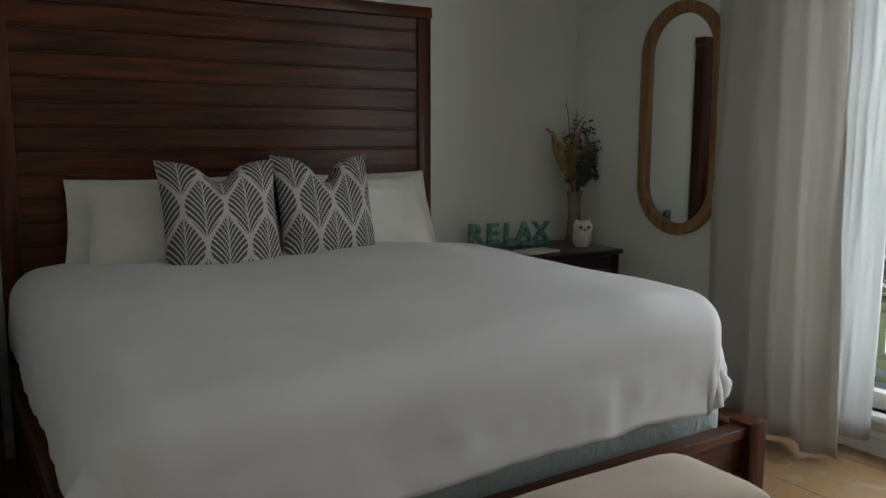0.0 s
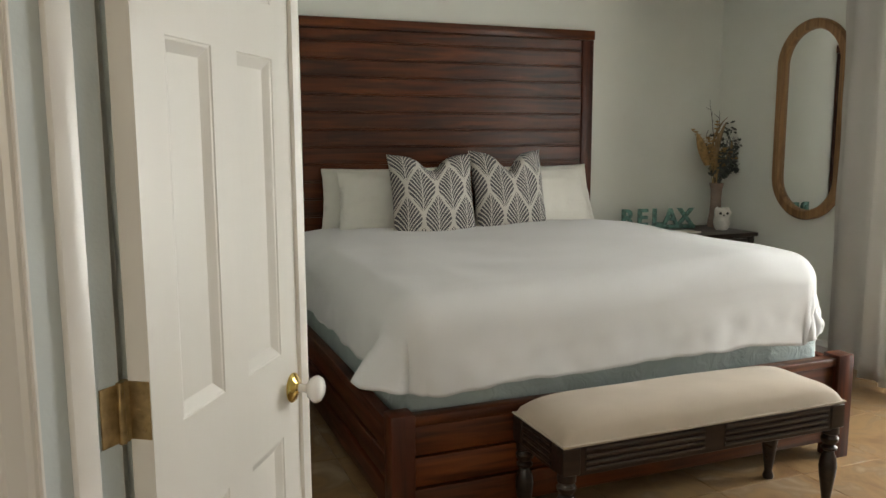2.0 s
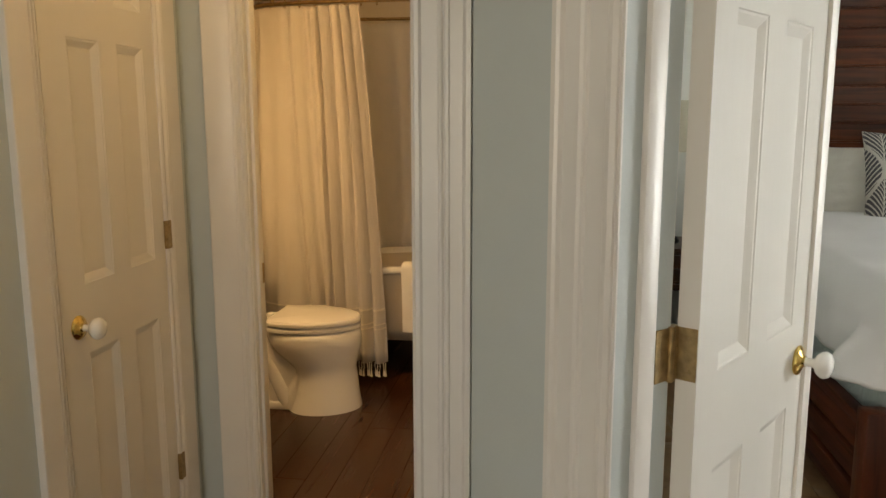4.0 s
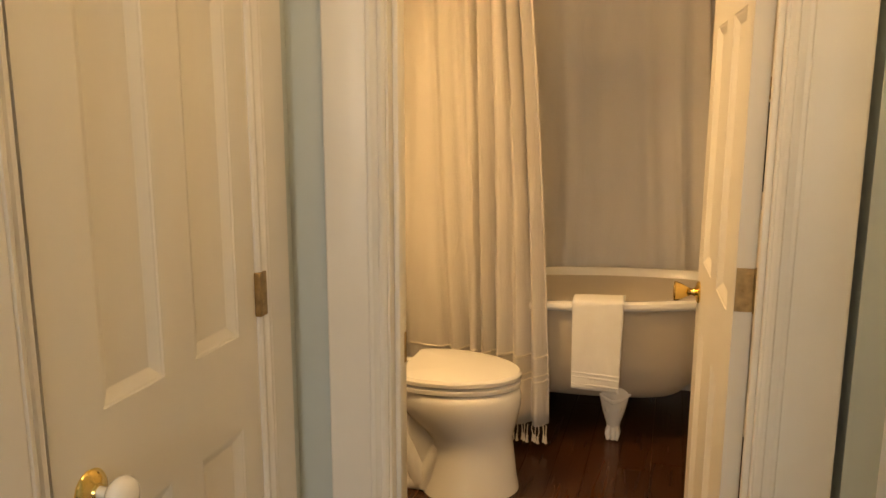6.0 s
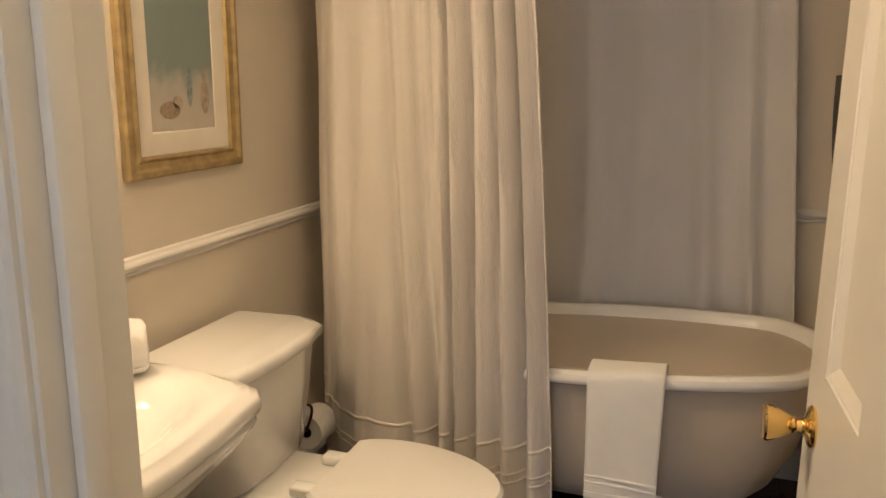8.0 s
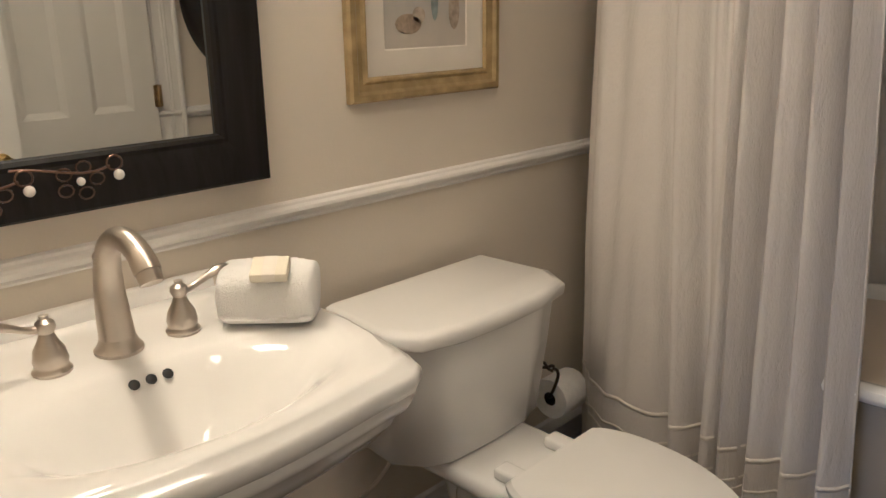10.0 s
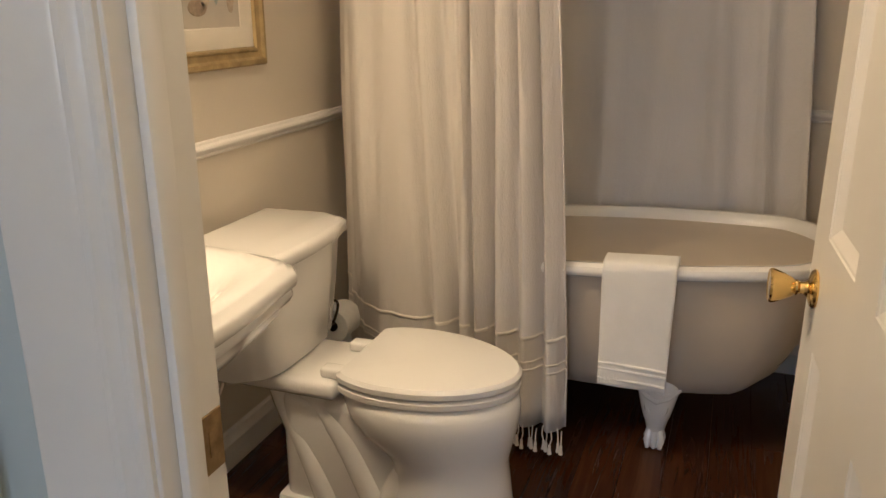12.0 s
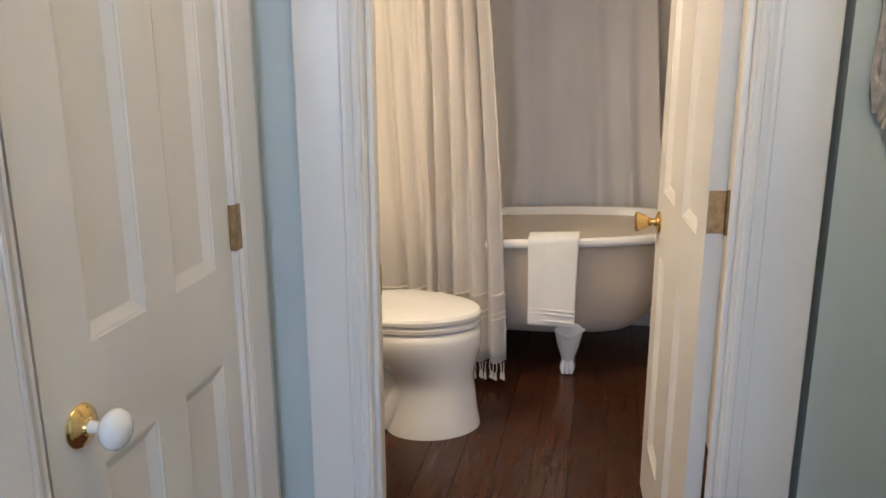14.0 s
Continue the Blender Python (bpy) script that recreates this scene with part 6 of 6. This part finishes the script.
# supply valve below the tank
sv = thing("supply_valve", "chrome water valve with a braided hose", "valve", (-2.81, 2.42, 0.18))
bm = bmesh.new()
lathe(bm, ((0.0005, 0), (0.022, 0), (0.020, 0.006), (0.008, 0.008), (0.008, 0.06), (0.0005, 0.06)), 14, Matrix.Rotation(math.pi / 2, 4, "Y"))
lathe(bm, ((0.0005, 0), (0.016, 0), (0.016, 0.012), (0.0005, 0.012)), 10, Matrix.Translation((0.06, 0, 0)) @ Matrix.Rotation(math.pi / 2, 4, "Y"), sx=0.5)
part("valve", bm, M["chrome"], sv)
bm = bmesh.new()
tube(bm, bez((0.05, 0, 0.01), (0.06, -0.03, 0.10), (0.14, 0.06, 0.12), (0.12, 0.10, 0.24), 14), 0.006, 8)
part("hose", bm, M["nickel"], sv)

# macrame by the bathroom door
mc = thing("macrame_hanging", "fringed cotton macrame wall hanging beside the door", "wall hanging", (-1.004, 1.453, 1.222))
rnd = random.Random(11)
for k in range(9):
    x = -0.052 + 0.013 * k
    zb = 0.0 + 0.035 * abs(k - 3) * 0.5 + rnd.uniform(-0.008, 0.008)
    bm = bmesh.new()
    pts = [(x + 0.006 * math.sin(j * 1.7 + k), -0.010 - 0.004 * math.cos(j * 1.3 + k), 0.62 - (0.62 - zb) * j / 16) for j in range(17)]
    tube(bm, pts, [0.0075 + 0.0040 * math.sin(j * 2.2 + k) for j in range(17)], 6)
    part("cord", bm, M["macrame"], mc)
bm = bmesh.new()
tube(bm, ((-0.065, -0.012, 0.63), (0.065, -0.012, 0.63)), 0.008, 10)
part("dowel", bm, M["oak"], mc)

# linen closet door on the far side of the bathroom, with its hinges
leaf_door("door_4", "closed white panelled linen-closet door", 0.60, 2.0, (-1.082, 2.900, 0.006), -90,
          [(a, b, *r) for a, b in ((0.095, 0.255), (0.345, 0.505)) for r in ROWS], (), knob_sides=())
casing("trim_linen_door", (-1.060, 2.910, 0), (0, -1, 0), (-1, 0, 0), 0.62, 2.03)
bm = bmesh.new()
for y, z in ((2.905, 1.04), (2.905, 0.25), (2.262, 1.137), (2.262, 0.593)):
    tube(bm, ((-1.105, y, z - 0.044), (-1.105, y, z + 0.044)), 0.007, 8)
    box(bm, -1.104, -1.0985, y - 0.016, y + 0.016, z - 0.042, z + 0.042)
tagged(new("jamb_hinge_4", mesh_of(bm, "jamb_hinge", M["oldbrass"])), "aged brass hinges on the linen-closet door", "hinge", "", "structure")


# ---- outside the bedroom window ----
solo("balcony", boxm(3.50, 4.45, -1.0, 4.0, -0.12, 0.0, 0.01), M["concrete"], "grey concrete balcony slab", "balcony", kind="structure")
rl = thing("balcony_railing", "painted metal balcony railing with thin balusters", "railing", (4.25, 0, 0))
part("top_rail", boxm(-0.03, 0.03, -1.0, 4.0, 1.04, 1.075, 0.006), M["railing"], rl)
part("upper_rail", boxm(-0.015, 0.015, -1.0, 4.0, 0.93, 0.96, 0.004), M["railing"], rl)
part("bottom_rail", boxm(-0.015, 0.015, -1.0, 4.0, 0.10, 0.13, 0.004), M["railing"], rl)
bal = mesh_of(boxm(-0.01, 0.01, -0.01, 0.01, 0.13, 0.93, 0.002, 1), "baluster", M["railing"])
for k in range(44):
    o = new("baluster", bal)
    o.parent, o.location = rl, (0, -0.95 + 0.113 * k, 0)
for y in (-0.98, 1.5, 3.98):
    part("post", boxm(-0.025, 0.025, y - 0.025, y + 0.025, 0, 1.04, 0.003), M["railing"], rl)
wallbox("ground", [(3.52, 900, -900, 900, -3.4, -3.3), (-900, 3.52, -900, 900, -3.4, -3.3)], M["ground"], "lawn and road below the balcony")
hs = thing("apartment_building", "pale stucco building across the garden", "building", (24, 0, -3.3))
part("wall", boxm(0, 9, -4, 34, 0, 11, 0.05), M["stucco"], hs)
part("roof", boxm(-0.5, 9.5, -4.5, 34.5, 11, 11.4, 0.05), M["concrete"], hs)
for iy in range(9):
    for iz in range(3):
        y, z = -2.4 + iy * 4.0, 1.4 + iz * 3.4
        w = part("window", boxm(-0.06, 0.02, y, y + 1.5, z, z + 1.7, 0.02), M["trim"], hs)
        part("pane", boxm(-0.075, -0.055, y + 0.1, y + 1.4, z + 0.1, z + 1.6), M["pane"], w)


def tree(at, h, seed):
    rnd = random.Random(seed)
    t = thing("tree", "leafy garden tree below the balcony", "tree", at)
    bm = bmesh.new()
    tube(bm, [(0.04 * math.sin(k), 0.04 * math.cos(k), h * 0.62 * k / 6) for k in range(7)], [0.14 - 0.015 * k for k in range(7)], 9)
    tips = []
    for k in range(9):
        a, z = k * 2.4, h * (0.38 + 0.03 * k)
        tip = Vector((math.cos(a) * h * 0.24, math.sin(a) * h * 0.24, z + h * 0.22))
        tube(bm, bez((0, 0, z), (0, 0, z + 0.2), tip * 0.7 + Vector((0, 0, z * 0.2)), tip, 6), [0.05 - 0.006 * j for j in range(7)], 6)
        tips.append(tip)
    part("trunk", bm, M["twig"], t)
    verts, faces = [], []
    for k in range(2600):
        c = rnd.choice(tips) + Vector((rnd.gauss(0, 0.34), rnd.gauss(0, 0.34), rnd.gauss(0, 0.28))) * h * 0.24
        a = Vector((rnd.uniform(-1, 1), rnd.uniform(-1, 1), rnd.uniform(-0.6, 0.6))).normalized()
        b = a.cross(Vector((rnd.uniform(-1, 1), rnd.uniform(-1, 1), 1))).normalized()
        i, s = len(verts), rnd.uniform(0.06, 0.12)
        verts += [c - a * s, c + b * s * 0.45, c + a * s, c - b * s * 0.45]
        faces.append((i, i + 1, i + 2, i + 3))
    me = bpy.data.meshes.new("crown")
    me.from_pydata([tuple(v) for v in verts], [], faces)
    me.materials.append(M["leaf"])
    o = new("crown", me)
    o.parent = t


tree((11.5, 6.6, -3.3), 4.4, 3)
tree((13.5, 9.6, -3.3), 4.0, 4)

# ---- on the bathroom's far wall ----
bk = thing("wall_basket", "black half-round wall basket holding folded cloths", "basket", (-1.062, 3.40, 1.42))
bm = bmesh.new()
rings(bm, [[Vector((-d, 0.345 * f * math.cos(math.pi + math.pi * i / 24), 0.36 * f * math.sin(math.pi + math.pi * i / 24))) for i in range(25)] for d, f in ((0.0, 1.0), (0.10, 0.97), (0.115, 0.93), (0.115, 0.05))])
part("shell", bm, M["black"], bk)
bm = bmesh.new()
tube(bm, ((-0.04, -0.25, 0.03), (-0.05, -0.1, 0.055), (-0.05, 0.1, 0.05), (-0.04, 0.25, 0.03)), [0.02, 0.05, 0.05, 0.02], 12)
part("folded_cloth", bm, M["straw"], bk, "brown folded cloth")


# ---- floors, piece by piece ----
fb = tagged(new("floor_bathroom"), "dark cherry wooden floorboards", "floor", "", "structure")
rnd = random.Random(7)
boards = {}
for ix in range(15):
    x0 = -2.809 + ix * 0.1235
    y = 1.30 + rnd.uniform(-0.9, 0.0)
    while y < 3.90:
        L = rnd.choice((0.9, 1.2, 1.5))
        a, b = max(y, 1.505), min(y + L, 3.898)
        if b - a > 0.05:
            part("floorboard", boxm(x0, x0 + 0.1222, a, b - 0.0012, -0.012, 0.0, 0.0012, 1), M["floorwood"], fb, smooth=0)
        y += L
ft = tagged(new("floor_bedroom"), "brown and beige swirled marble tiles", "floor", "", "structure")
tile = mesh_of(boxm(0.001, 0.454, 0.001, 0.454, -0.012, 0.0, 0.0015, 1), "tile", M["marble"], 0)
for ix in range(10):
    for iy in range(12):
        x, y = -0.89 + 0.455 * ix, -1.24 + 0.455 * iy
        if x + y > -0.75 and x < 3.33 and y < 3.95 and not (x < -0.7 and y < 0.1):
            o = new("tile", tile)
            o.parent, o.location = ft, (x, y, 0)
